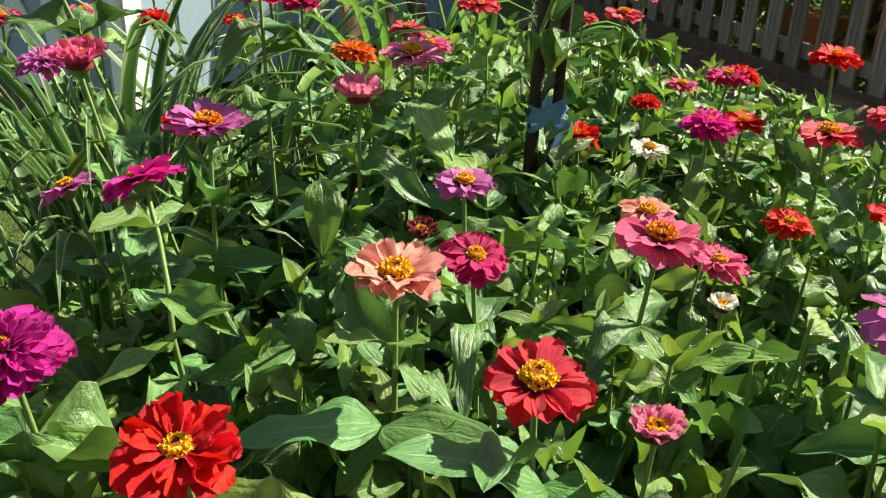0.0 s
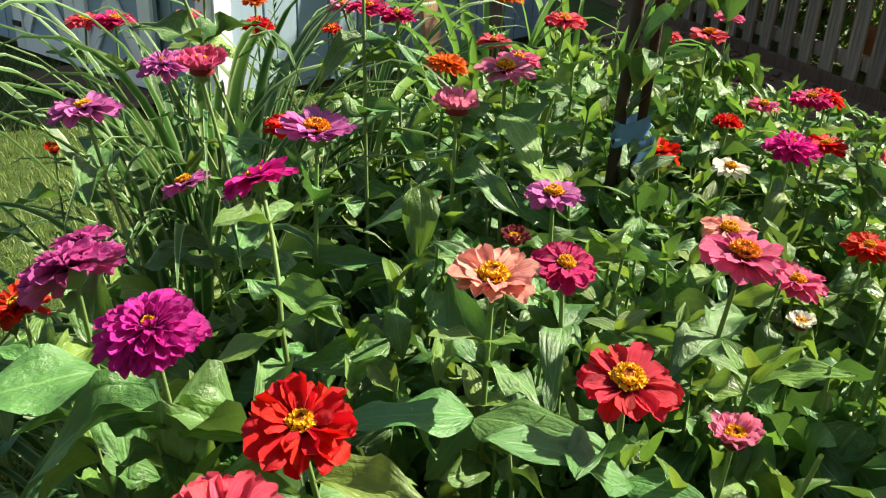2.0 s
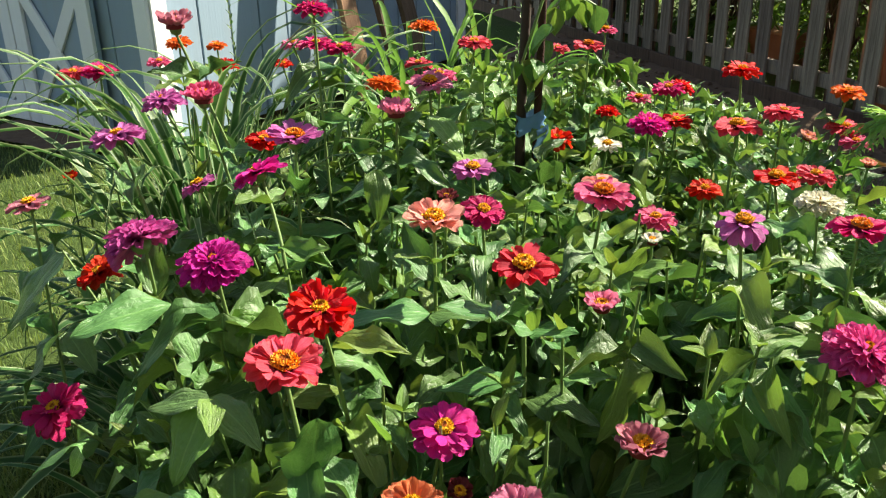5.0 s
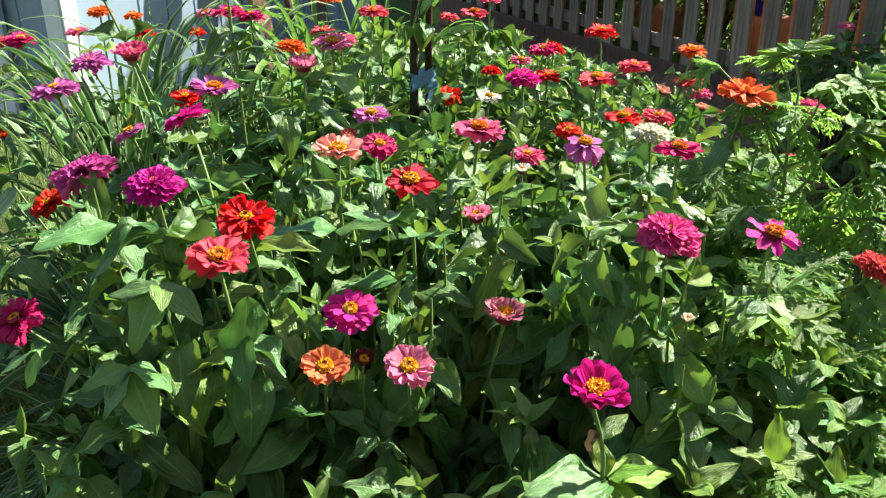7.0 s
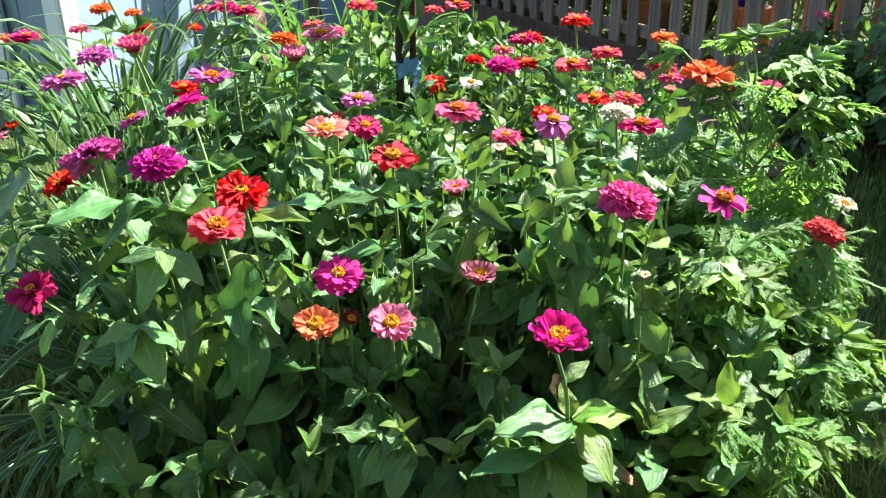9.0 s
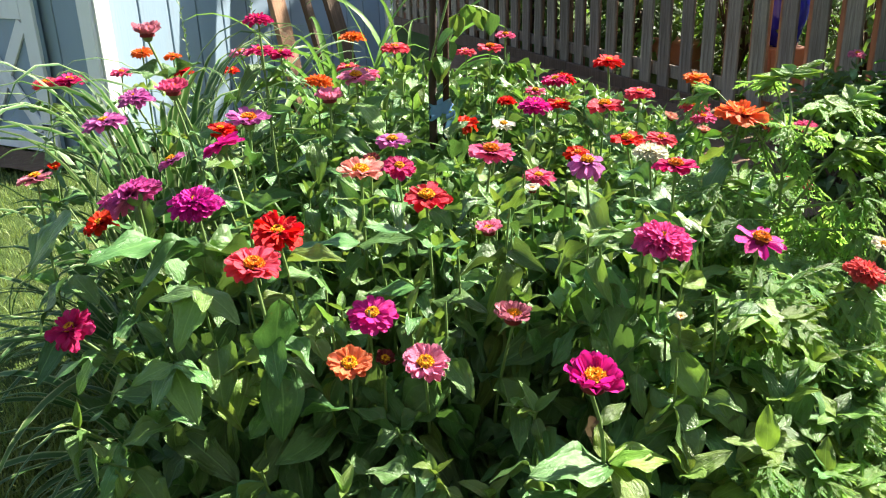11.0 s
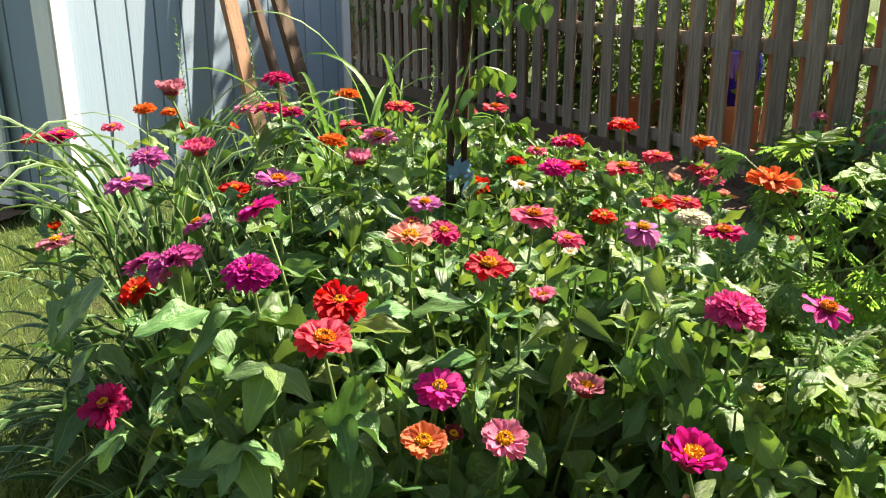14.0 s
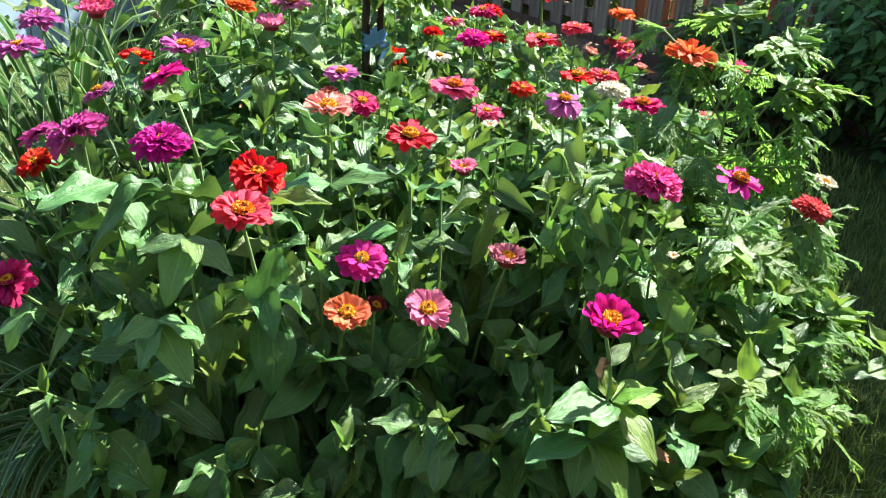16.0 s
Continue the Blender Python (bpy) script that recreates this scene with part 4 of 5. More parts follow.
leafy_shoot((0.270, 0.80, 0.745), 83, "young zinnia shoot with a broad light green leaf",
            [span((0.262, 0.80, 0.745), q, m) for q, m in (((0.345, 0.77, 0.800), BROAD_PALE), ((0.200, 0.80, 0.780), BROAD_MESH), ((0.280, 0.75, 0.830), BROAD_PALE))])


# ---- leaves of the bed ----
def bed_foliage():
    """The mass of leaves between the flowers; the heads stand clear of it on their path side."""
    rng = random.Random(11)
    heads = [Vector(p) for p in FLOWERS]
    open_side = Vector((0.0, -0.87, 0.49))
    # leading whorls that stand clear of their neighbours' shade
    sunny = [(Vector((0.34, 0.165, 0.55)), 0.085), (Vector((0.589, 0.35, 0.57)), 0.075), (Vector((0.66, 0.28, 0.53)), 0.06)]

    def free(m):
        mid = m @ Vector((0.55, 0, 0))
        for h in heads:
            d = mid - h
            t = d.dot(open_side)
            if -0.03 < t < 0.32 and (d - open_side * t).length < 0.075:
                return False
        for h, r in sunny:
            d = mid - h
            t = d.dot(SUN)
            if -0.01 < t < 0.4 and (d - SUN * t).length < r or d.length < r * 0.8:
                return False
        return True

    leaves, pale, stems = [], [], []
    front_way = math.atan2(-BACK.y, -BACK.x)
    step = 0.078
    for iu in range(int((BED_W + 0.16) / step)):
        for iv in range(int((BED_L + 0.1) / step)):
            u = -0.08 + (iu + rng.uniform(.1, .9)) * step
            v = -0.10 + (iv + rng.uniform(.1, .9)) * step
            if u < 0.13 and v < 0.16:
                continue
            p = CORNER + ALONG * u + BACK * v
            lean = Vector((0, 0, 0))
            if v < 0.20:
                lean -= BACK * rng.uniform(0.03, 0.36 if u < 0.45 else 0.27)
            if u < 0.16:
                lean -= ALONG * rng.uniform(0.03, 0.22)
            if u > BED_W - 0.16 and v > 0.3:
                lean += ALONG * rng.uniform(0.05, 0.30)
            tip = p + lean
            top = canopy(tip.x, tip.y) * rng.uniform(0.82, 1.06)
            root = Vector((min(max(u, .05), BED_W - .05), min(max(v, .05), BED_L - .05), 0))
            root = CORNER + ALONG * root.x + BACK * root.y + Vector((0, 0, SOIL_Z))
            end = Vector((tip.x, tip.y, max(top, 0.26)))
            path = bend(root, end, 0.025, 5, rng)
            stems.append(tube(path, [0.0042, 0.004, 0.0036, 0.0032, 0.0028, 0.0022], 5))
            turn = rng.uniform(0, 6.28)
            length = (end - root).length
            nodes = max(2, int(length / 0.054))
            for k in range(nodes):
                f = 0.12 + 0.88 * (k + 0.6) / nodes
                a = min(f * 5, 4.999)
                q = path[int(a)].lerp(path[int(a) + 1], a - int(a))
                turn += math.pi / 2 + rng.uniform(-.35, .35)
                tipness = max(0.0, (f - 0.75) / 0.25)
                for s in (0, math.pi):
                    if rng.random() < 0.12:
                        continue
                    size = rng.uniform(0.085, 0.150) * (1 - 0.45 * tipness)
                    to, rise = turn + s + rng.uniform(-.25, .25), rng.uniform(-22, 38) if v > 0.62 or u < 0.30 else rng.uniform(-58, 14)
                    if v < 0.28 and u > 0.36 and f < 0.93 and rng.random() < 0.6:
                        to, rise, size = front_way + rng.uniform(-1.25, 1.25), rng.uniform(-80, -10), size * rng.uniform(0.8, 1.25)
                    m = frame_at(q, to, radians(rise + 25 * tipness), size, rng.uniform(-.75, .75), rng.uniform(.85, 1.2))
                    if free(m):
                        (pale if rng.random() < 0.14 + 0.24 * tipness else leaves).append(place(rng.choice(LEAVES if v < 0.55 else LEAVES_FAR), m))
            for k in range(3 if rng.random() < 0.5 else 0):
                m = frame_at(end, turn + k * 2.1 + rng.uniform(-.3, .3), radians(rng.uniform(30, 72)), rng.uniform(0.035, 0.065), rng.uniform(-.4, .4))
                if free(m):
                    pale.append(place(rng.choice(SHOOTS), m))
    # stems that hang out over the edging
    for k in range(210):
        f = rng.random()
        if f < 0.62:
            root = CORNER + ALONG * (0.16 + (BED_W - 0.16) * f / 0.62) + BACK * 0.06
            out = -BACK * rng.uniform(0.03, 0.22 if f < 0.2 else 0.12)
        elif f < 0.85:
            root = CORNER + BACK * (0.14 + BED_L * 0.7 * (f - 0.62) / 0.23) + ALONG * 0.06
            out = -ALONG * rng.uniform(0.08, 0.30)
        else:
            root = CORNER + BACK * (BED_L * 0.6 * (f - 0.85) / 0.15) + ALONG * (BED_W - 0.06)
            out = ALONG * rng.uniform(0.0, 0.14)
        end = root + out + Vector((rng.uniform(-.06, .06), rng.uniform(-.03, .03), rng.uniform(0.14, 0.50)))
        path = bend(root + Vector((0, 0, SOIL_Z)), end, 0.03, 5, rng)
        stems.append(tube(path, [0.0036, 0.0034, 0.003, 0.0028, 0.0024, 0.002], 5))
        turn = rng.uniform(0, 6.28)
        for j in range(4):
            q = path[1 + j].lerp(path[2 + j], rng.random())
            turn += math.pi / 2 + rng.uniform(-.35, .35)
            for t in (0, math.pi):
                m = frame_at(q, turn + t, radians(rng.uniform(-48, 18) + (28 if root.x > 0.48 else 0)), rng.uniform(0.08, 0.135), rng.uniform(-.5, .5), rng.uniform(.9, 1.2))
                # more pale leaves on the sunny side, sunlight put into their colour
                (pale if rng.random() < (0.5 if 0.62 <= f < 0.85 else 0.10) else leaves).append(place(rng.choice(LEAVES), m))
    # pale young shoots that lean out over the path side, lightened as if sunlit
    for k in range(46):
        root = CORNER + BACK * rng.uniform(0.14, 0.9) + ALONG * 0.08
        end = root - ALONG * rng.uniform(0.06, 0.25) + Vector((0, rng.uniform(-.12, .05), rng.uniform(0.28, 0.70)))
        path = bend(root + Vector((0, 0, SOIL_Z)), end, 0.03, 5, rng)
        stems.append(tube(path, [0.0036, 0.0034, 0.003, 0.0028, 0.0024, 0.002], 5))
        turn = rng.uniform(0, 6.28)
        for j in range(4):
            q = path[1 + j].lerp(path[2 + j], rng.random())
            turn += math.pi / 2 + rng.uniform(-.35, .35)
            for t in (0, math.pi):
                pale.append(place(rng.choice(LEAVES), frame_at(q, turn + t, radians(rng.uniform(-30, 40)), rng.uniform(0.07, 0.125), rng.uniform(-.5, .5), rng.uniform(.9, 1.2))))
    ob = tagged(new("zinnia_foliage", to_mesh("zinnia_foliage", *join(leaves), mat=LEAF)), "dense mass of broad green zinnia leaves", "leaves", kind="stuff")
    tagged(new("young_zinnia_foliage", to_mesh("young_zinnia_foliage", *join(pale), mat=LEAF_PALE)), "paler zinnia leaves, young ones and ones lightened as if sunlit", "leaves", kind="stuff")
    tagged(new("zinnia_stems", to_mesh("zinnia_stems", *join(stems), mat=STEM)), "thin green stems rising from the bed", "stems", kind="stuff")


bed_foliage()


# ---- feathery weed at the bed's corner ----
def feathery_plant(base, tip, branches, seed, size, label, spread=0.3, droop=-20, limbs=()):
    """A branching weed with finely cut leaves in pairs along its branches; limbs are (foot's height, end, young)."""
    rng = random.Random(seed)
    base = Vector(base)
    plant = thing("ragweed", base, label, "plant", "feathery weeds")
    tip = Vector(tip) - base
    path = bend((0, 0, 0), tip, 0.02, 8, rng)
    part("stem", to_mesh("stem", *tube(path, [0.0065 * (1 - 0.07 * i) for i in range(9)]), mat=STEM), None, plant)

    def leaf(p, turn, rise, scale, young=False):
        rise -= 30 * max(0.0, -math.sin(turn))          # towards the path they hang
        m = frame_at(p, turn, radians(rise), scale, rng.uniform(-.4, .4), rng.uniform(.85, 1.1))
        part("leaf", rng.choice(YOUNG_MESH if young else FEATHER_MESH), None, plant, m=m)

    def limb(q, end, turn, young):
        line = bend(q, end, 0.012, 4, rng)
        part("branch", to_mesh("branch", *tube(line, [0.0036, 0.0034, 0.0031, 0.0027, 0.0020], 5), mat=STEM), None, plant)
        length = (end - q).length
        count = 2 if young else max(3, int(length / 0.042))
        for k in range(count):
            f = 4 * (0.22 + 0.70 * k / count)
            p = line[int(f)].lerp(line[int(f) + 1], f - int(f))
            leaf(p, turn + (1 if k % 2 else -1) * rng.uniform(.5, 1.5), droop + rng.uniform(-30, 22), size * rng.uniform(.8, 1.25))
        for k in range(4 if young else 3):
            leaf(end, turn + (k - (1.5 if young else 1)) * 0.62 + rng.uniform(-.2, .2), (12 if young else droop + 8) + rng.uniform(-24, 24), size * rng.uniform(.9, 1.25) * (1.25 if young else 1.1), young)

    for foot, end, young in limbs:
        f = (foot - base.z) / tip.z * 8
        q = path[int(f)].lerp(path[int(f) + 1], f - int(f))
        end = Vector(end) - base
        limb(q, end, math.atan2(end.y - q.y, end.x - q.x), young)
    turn = rng.uniform(0, 6)
    for i in range(branches):
        f = 0.34 + (0.30 if limbs else 0.60) * i / max(1, branches - 1)
        a = min(f * 8, 7.99)
        q = path[int(a)].lerp(path[int(a) + 1], a - int(a))
        turn += 2.4 + rng.uniform(-.3, .3)
        reach = spread * (1.15 - 0.75 * f) * rng.uniform(.7, 1.2)
        end = q + Vector((math.cos(turn) * reach, math.sin(turn) * reach, reach * rng.uniform(.15, .8)))
        limb(q, end, turn, i % 6 == 5)
        leaf(q, turn + 3.1, droop + rng.uniform(-20, 20), size * 1.1)
    for k in range(6):
        leaf(tip, k * 1.05, 25 + rng.uniform(-30, 25), size)
    return plant


feathery_plant((0.90, 0.82, SOIL_Z), (0.885, 0.86, 0.90), 4, 5, 0.077, "tall feathery green weed with bare branching stems", 0.22, -15,
               [(0.83, (0.983, 0.80, 0.955), True), (0.77, (1.040, 0.78, 0.868), True), (0.71, (1.005, 0.75, 0.765), False), (0.66, (0.99, 0.72, 0.70), False), (0.80, (0.78, 1.00, 0.955), False),
                (0.84, (0.91, 1.00, 0.975), False), (0.70, (0.715, 0.79, 0.80), False), (0.68, (0.75, 0.72, 0.74), False), (0.76, (0.86, 0.94, 0.88), False), (0.86, (0.92, 0.95, 0.985), True),
                (0.80, (0.93, 0.82, 0.960), True), (0.68, (0.965, 0.78, 0.865), True), (0.62, (1.03, 0.78, 0.790), False)])
feathery_plant((0.80, 0.64, SOIL_Z), (0.80, 0.58, 0.66), 10, 6, 0.098, "bushy feathery weed at the corner of the bed", 0.20, -2)
feathery_plant((0.78, 0.48, SOIL_Z), (0.84, 0.44, 0.52), 9, 8, 0.092, "low feathery weed hanging over the bed edge", 0.14, -8)
feathery_plant((1.00, 1.15, SOIL_Z), (1.02, 1.15, 0.68), 6, 9, 0.090, "feathery green weed behind the bed corner", 0.20, 0)
feathery_plant((0.74, 0.95, SOIL_Z), (0.72, 0.84, 0.74), 7, 10, 0.090, "feathery green weed among the zinnias", 0.18, 0)
feathery_plant((0.74, 0.44, SOIL_Z), (0.72, 0.27, 0.44), 8, 14, 0.088, "fine-leaved feathery weed at the front corner", 0.12, -10)
feathery_plant((0.80, 0.56, SOIL_Z), (0.86, 0.47, 0.50), 8, 15, 0.088, "feathery weed spreading over the path side", 0.13, -8)
feathery_plant((0.72, 0.52, SOIL_Z), (0.70, 0.46, 0.68), 6, 16, 0.090, "feathery weed standing among the zinnia stems", 0.13, 0)
feathery_plant((0.70, 0.44, SOIL_Z), (0.68, 0.22, 0.46), 7, 17, 0.085, "feathery weed reaching over the front of the bed", 0.14, -5)
feathery_plant((0.84, 0.72, SOIL_Z), (0.95, 0.60, 0.55), 7, 18, 0.085, "feathery weed leaning out over the lawn", 0.12, -8)
feathery_plant((-0.58, 0.74, 0.0), (-0.62, 0.70, 0.24), 6, 13, 0.065, "small dark feathery weed beside the lawn", 0.16, -20)


# ---- striped ornamental grass ----
def striped_grass(base, count, seed, label, reach=0.45, height=0.8, wide=1.0, facing=None, mat=STRIPED, name="striped_grass"):
    rng = random.Random(seed)
    plant = thing(name, base, label, "ornamental grass", "striped grasses")
    for i in range(count):
        a = rng.uniform(0, 6.283)
        r0 = rng.uniform(0, 0.10)
        start = Vector((math.cos(a) * r0, math.sin(a) * r0, 0))
        a += rng.uniform(-.5, .5)
        if facing is not None:
            a = radians(facing) + rng.uniform(-1.1, 1.1)
        length = (height + 0.8 * reach) * rng.uniform(.62, 1.05)
        w = rng.uniform(0.006, 0.0135) * wide
        d, side = Vector((math.cos(a), math.sin(a), 0)), Vector((-math.sin(a), math.cos(a), 0))
        twist, lean, curl = rng.uniform(-.8, .8), rng.uniform(0.02, 0.20), rng.uniform(1.7, 3.3) if facing is None else rng.uniform(2.6, 3.5)
        bow = rng.uniform(2.4, 5.6) if facing is None else rng.uniform(1.1, 1.9)
        line, p = [start], start
        for k in range(18):
            th = lean + curl * ((k + 0.5) / 18) ** bow
            p = p + (d * math.sin(th) + Vector((0, 0, math.cos(th)))) * (length / 18)
            line.append(p)

        def fn(u, v):
            k = min(int(u * 18 + 0.001), 18)
            ww = w * (0.6 + 0.4 * min(1, u * 4)) * (1 - max(0, u - 0.5) / 0.5) ** 0.8
            q = side * math.cos(twist * u) + Vector((0, 0, math.sin(twist * u)))
            return tuple(line[k] + q * (v * ww) + Vector((0, 0, abs(v) * ww * 0.5)))
        part("blade", to_mesh("blade", *sheet(18, 2, fn), mat=mat), None, plant)
    return plant


striped_grass((-0.66, 1.62, 0.0), 84, 21, "clump of arching green and white striped grass", 0.42, 0.98, 1.45)
striped_grass((-0.46, 1.92, 0.0), 50, 22, "tall striped grass behind the zinnias", 0.46, 0.86, 1.4)
striped_grass((-0.74, 1.40, 0.0), 16, 23, "striped grass leaning over the lawn", 0.55, 0.56, 0.95, 185)
striped_grass((-0.62, 1.08, 0.0), 24, 28, "long thin grass blades falling over the lawn", 0.70, 0.52, 1.15, 182)
striped_grass((-0.60, 1.32, 0.0), 40, 27, "striped grass pushing up beside the zinnias", 0.42, 0.86, 1.45)
striped_grass((-0.12, 2.05, SOIL_Z), 24, 24, "long broad grass blades at the back of the bed", 0.50, 0.74, 1.5, None, GREEN_BLADE)
striped_grass((-0.52, 0.80, 0.0), 26, 25, "thin pale grass drooping over the lawn", 0.60, 0.42, 1.05, 195)
striped_grass((0.12, 2.30, SOIL_Z), 14, 26, "green grass with broad arching blades behind the stake", 0.50, 0.92, 2.0, None, GREEN_BLADE)
striped_grass((0.72, 1.62, SOIL_Z), 20, 29, "tuft of dry yellow-green grass at the edge of the dirt", 0.40, 0.46, 0.45, None, STRAW, "dry_grass")


def seed_stalk(foot, top, seed, label):
    """A slim grass stalk with a loose spike of seeds."""
    rng = random.Random(seed)
    foot, top = Vector(foot), Vector(top)
    plant = thing("grass_stalk", foot, label, "grass stalk", "seeding grass stalks")
    path = bend((0, 0, 0), top - foot, 0.05, 8, rng)
    part("stalk", to_mesh("stalk", *tube(path, [0.0022, 0.0021, 0.002, 0.0019, 0.0017, 0.0015, 0.0013, 0.001, 0.0007], 5), mat=STEM), None, plant)
    grain = sheet(4, 2, lambda u, v: (u, v * 0.22 * math.sin(math.pi * u), 0.1 * abs(v)))
    out = []
    for k in range(26):
        f = 5.6 + 2.35 * k / 26
        q = path[int(f)].lerp(path[int(f) + 1], f - int(f))
        out.append(place(grain, frame_at(q, k * 2.4, radians(50 + rng.uniform(-15, 15)), rng.uniform(0.014, 0.022))))
    part("seed_head", to_mesh("seed_head", *join(out), mat=STRIPED), None, plant, "pale green seed spike")


seed_stalk((-0.56, 1.86, 0.0), (-0.61, 1.90, 1.25), 61, "tall green grass stalk with a seed spike")
seed_stalk((-0.48, 2.00, 0.0), (-0.40, 1.98, 1.22), 62, "tall green grass stalk with a seed spike")
seed_stalk((0.02, 2.10, SOIL_Z), (0.06, 2.08, 1.10), 63, "leaning green grass stalk with a seed spike")
seed_stalk((0.16, 2.25, SOIL_Z), (0.22, 2.20, 1.05), 64, "leaning green grass stalk with a seed spike")


# ---- stake with tape, and a vine ----
def stake():
    base = Vector((0.175, 1.40, SOIL_Z))
    s = thing("stake", base, "rusty iron stake tied with blue tape", "stake")
    part("rod", to_mesh("rod", *tube([(-0.022, 0, -0.02), (0.002, 0, 0.6), (0.020, 0, 1.3)], [0.0085] * 3, 8), mat=RUST), None, s, "rusty iron rod")
    part("cane", to_mesh("cane", *tube([(-0.045, 0.01, -0.02), (-0.036, 0.012, 0.35), (-0.030, 0.01, 0.75), (-0.010, 0.01, 1.3)], [0.013, 0.012, 0.011, 0.009], 8), mat=CANE), None, s, "dark wooden cane")
    vs, qs, us = [], [], []
    turns, bands = 28, 5
    for k in range(turns + 1):
        t = 2 * math.pi * k / turns
        for j in range(bands):
            e = 1 + 0.22 * noise.noise((2.2 * math.cos(t), 2.2 * math.sin(t), j * 1.1)) - 0.10 * (j in (1, 3))
            pinch = 1 - 0.25 * math.exp(-((math.cos(t) + 0.1) / 0.25) ** 2)
            vs.append((-0.010 + 0.033 * e * math.cos(t), 0.005 + 0.020 * e * pinch * math.sin(t), 0.668 + 0.0105 * j + 0.008 * math.cos(t) + 0.004 * math.sin(3 * t + j)))
            us.append((k / turns, j / (bands - 1)))
    for k in range(turns):
        for j in range(bands - 1):
            a = k * bands + j
            qs.append((a, a + bands, a + bands + 1, a + 1))
    part("tape", to_mesh("tape", vs, qs, us, TAPE), None, s, "crumpled blue tape")
    tail = sheet(9, 5, lambda u, v: (0.014 + (0.013 - 0.004 * u) * v - 0.008 * u + 0.004 * math.sin(7 * u), -0.020 - 0.006 * math.sin(5 * u) + 0.006 * noise.noise((6 * u, 2 * v, 0)) + 0.005 * v * v, 0.682 - 0.066 * u + 0.007 * v))
    part("tape_tail", to_mesh("tape_tail", *tail, mat=TAPE), None, s, "hanging end of blue tape")


stake()


def vine():
    rng = random.Random(31)
    base = Vector((0.20, 1.45, SOIL_Z))
    v = thing("vine", base, "climbing vine with heart-shaped leaves on the stake", "vine")
    path = [Vector((-0.03 + 0.03 * math.cos(k * 0.9), -0.04 + 0.03 * math.sin(k * 0.9), k * 0.075)) for k in range(17)]
    part("stem", to_mesh("stem", *tube(path, [0.0035] * 17, 5), mat=STEM), None, v)
    heart = sheet(6, 4, lambda u, s: (u, s * 0.40 * math.sin(math.pi * min(1, u ** 0.6)) ** 0.8 + 0.001 * s, 0.22 * abs(s) - 0.35 * u * u))
    me = to_mesh("leaf", *heart, mat=LEAF_PALE)
    me2 = to_mesh("leaf", *heart, mat=LEAF)
    for k in range(84):
        f = rng.uniform(0.08, 0.76)
        p = path[int(f * 16)]
        m = frame_at(p + Vector((rng.uniform(-.05, .05), rng.uniform(-.05, .04), 0)), rng.uniform(0, 6.28), radians(rng.uniform(-80, -10)), rng.uniform(.04, .072), rng.uniform(-.4, .4))
        part("leaf", rng.choice((me, me2)), None, v, m=m)
    # the crown of leaves that hangs from the stake's top
    for k in range(80):
        p = Vector((rng.uniform(-.15, .20), rng.uniform(-.10, .08), 1.11 + rng.uniform(-.03, .16)))
        m = frame_at(p, rng.uniform(0, 6.28), radians(rng.uniform(-85, -20)), rng.uniform(.04, .066), rng.uniform(-.5, .5))
        part("leaf", rng.choice((me, me2, me2)), None, v, m=m)
    for k in range(7):
        a = 0.9 * k
        part("tendril", to_mesh("tendril", *tube([path[14], path[15] + Vector((.05 * math.cos(a), .05 * math.sin(a), .04)), path[16] + Vector((.16 * math.cos(a), .09 * math.sin(a), .0))], [0.004, 0.0035, 0.002], 5), mat=STEM), None, v)
    # the loop that hangs out towards the fence
    arm = [Vector((-0.01, 0.0, 0.86)), Vector((0.02, 0.02, 0.93)), Vector((0.05, 0.03, 0.955)), Vector((0.09, 0.04, 0.945)), Vector((0.115, 0.045, 0.93))]
    part("tendril", to_mesh("tendril", *tube(arm, [0.003] * 5, 5), mat=STEM), None, v)
    for p, turn, rise, size, mesh in ((arm[1], -1.6, -75, 0.060, me), (arm[2], -1.2, -82, 0.055, me), (arm[3], -2.0, -85, 0.062, me), (arm[4], -1.4, -80, 0.062, me2), (arm[0], -0.8, -60, 0.05, me2)):
        part("leaf", mesh, None, v, m=frame_at(p, turn, radians(rise), size, 0.2, 1.1))


vine()


# ---- ground ----
def ground():
    bm = bmesh.new()
    bmesh.ops.create_grid(bm, x_segments=60, y_segments=60, size=60)
    for v in bm.verts:
        if v.co.length > 14:
            v.co.z += 0.5 * noise.noise(v.co * 0.05)
    me = bpy.data.meshes.new("ground")
    bm.to_mesh(me)
    bm.free()
    me.materials.append(ground_material())
    tagged(new("ground", me), "mown lawn with worn patches", "lawn", kind="structure")


ground()


def soil_sheet(name, label, corners, z, kind="structure", bulge=0.02):
    a, b, c, d = [Vector(p) for p in corners]

    def fn(u, v):
        t = (v + 1) / 2
        p = a.lerp(b, u).lerp(d.lerp(c, u), t)
        edge = min(u, 1 - u, t, 1 - t)
        n = noise.noise((p.x * 6, p.y * 6, 0))
        return (p.x + 0.05 * n * (edge < 0.02), p.y, z + bulge * n * min(1, edge * 12) + 0.5 * bulge * noise.noise((p.x * 25, p.y * 25, 0)))
    return tagged(new(name, to_mesh(name, *sheet(50, 50, fn), mat=SOIL)), label, "soil", kind=kind)


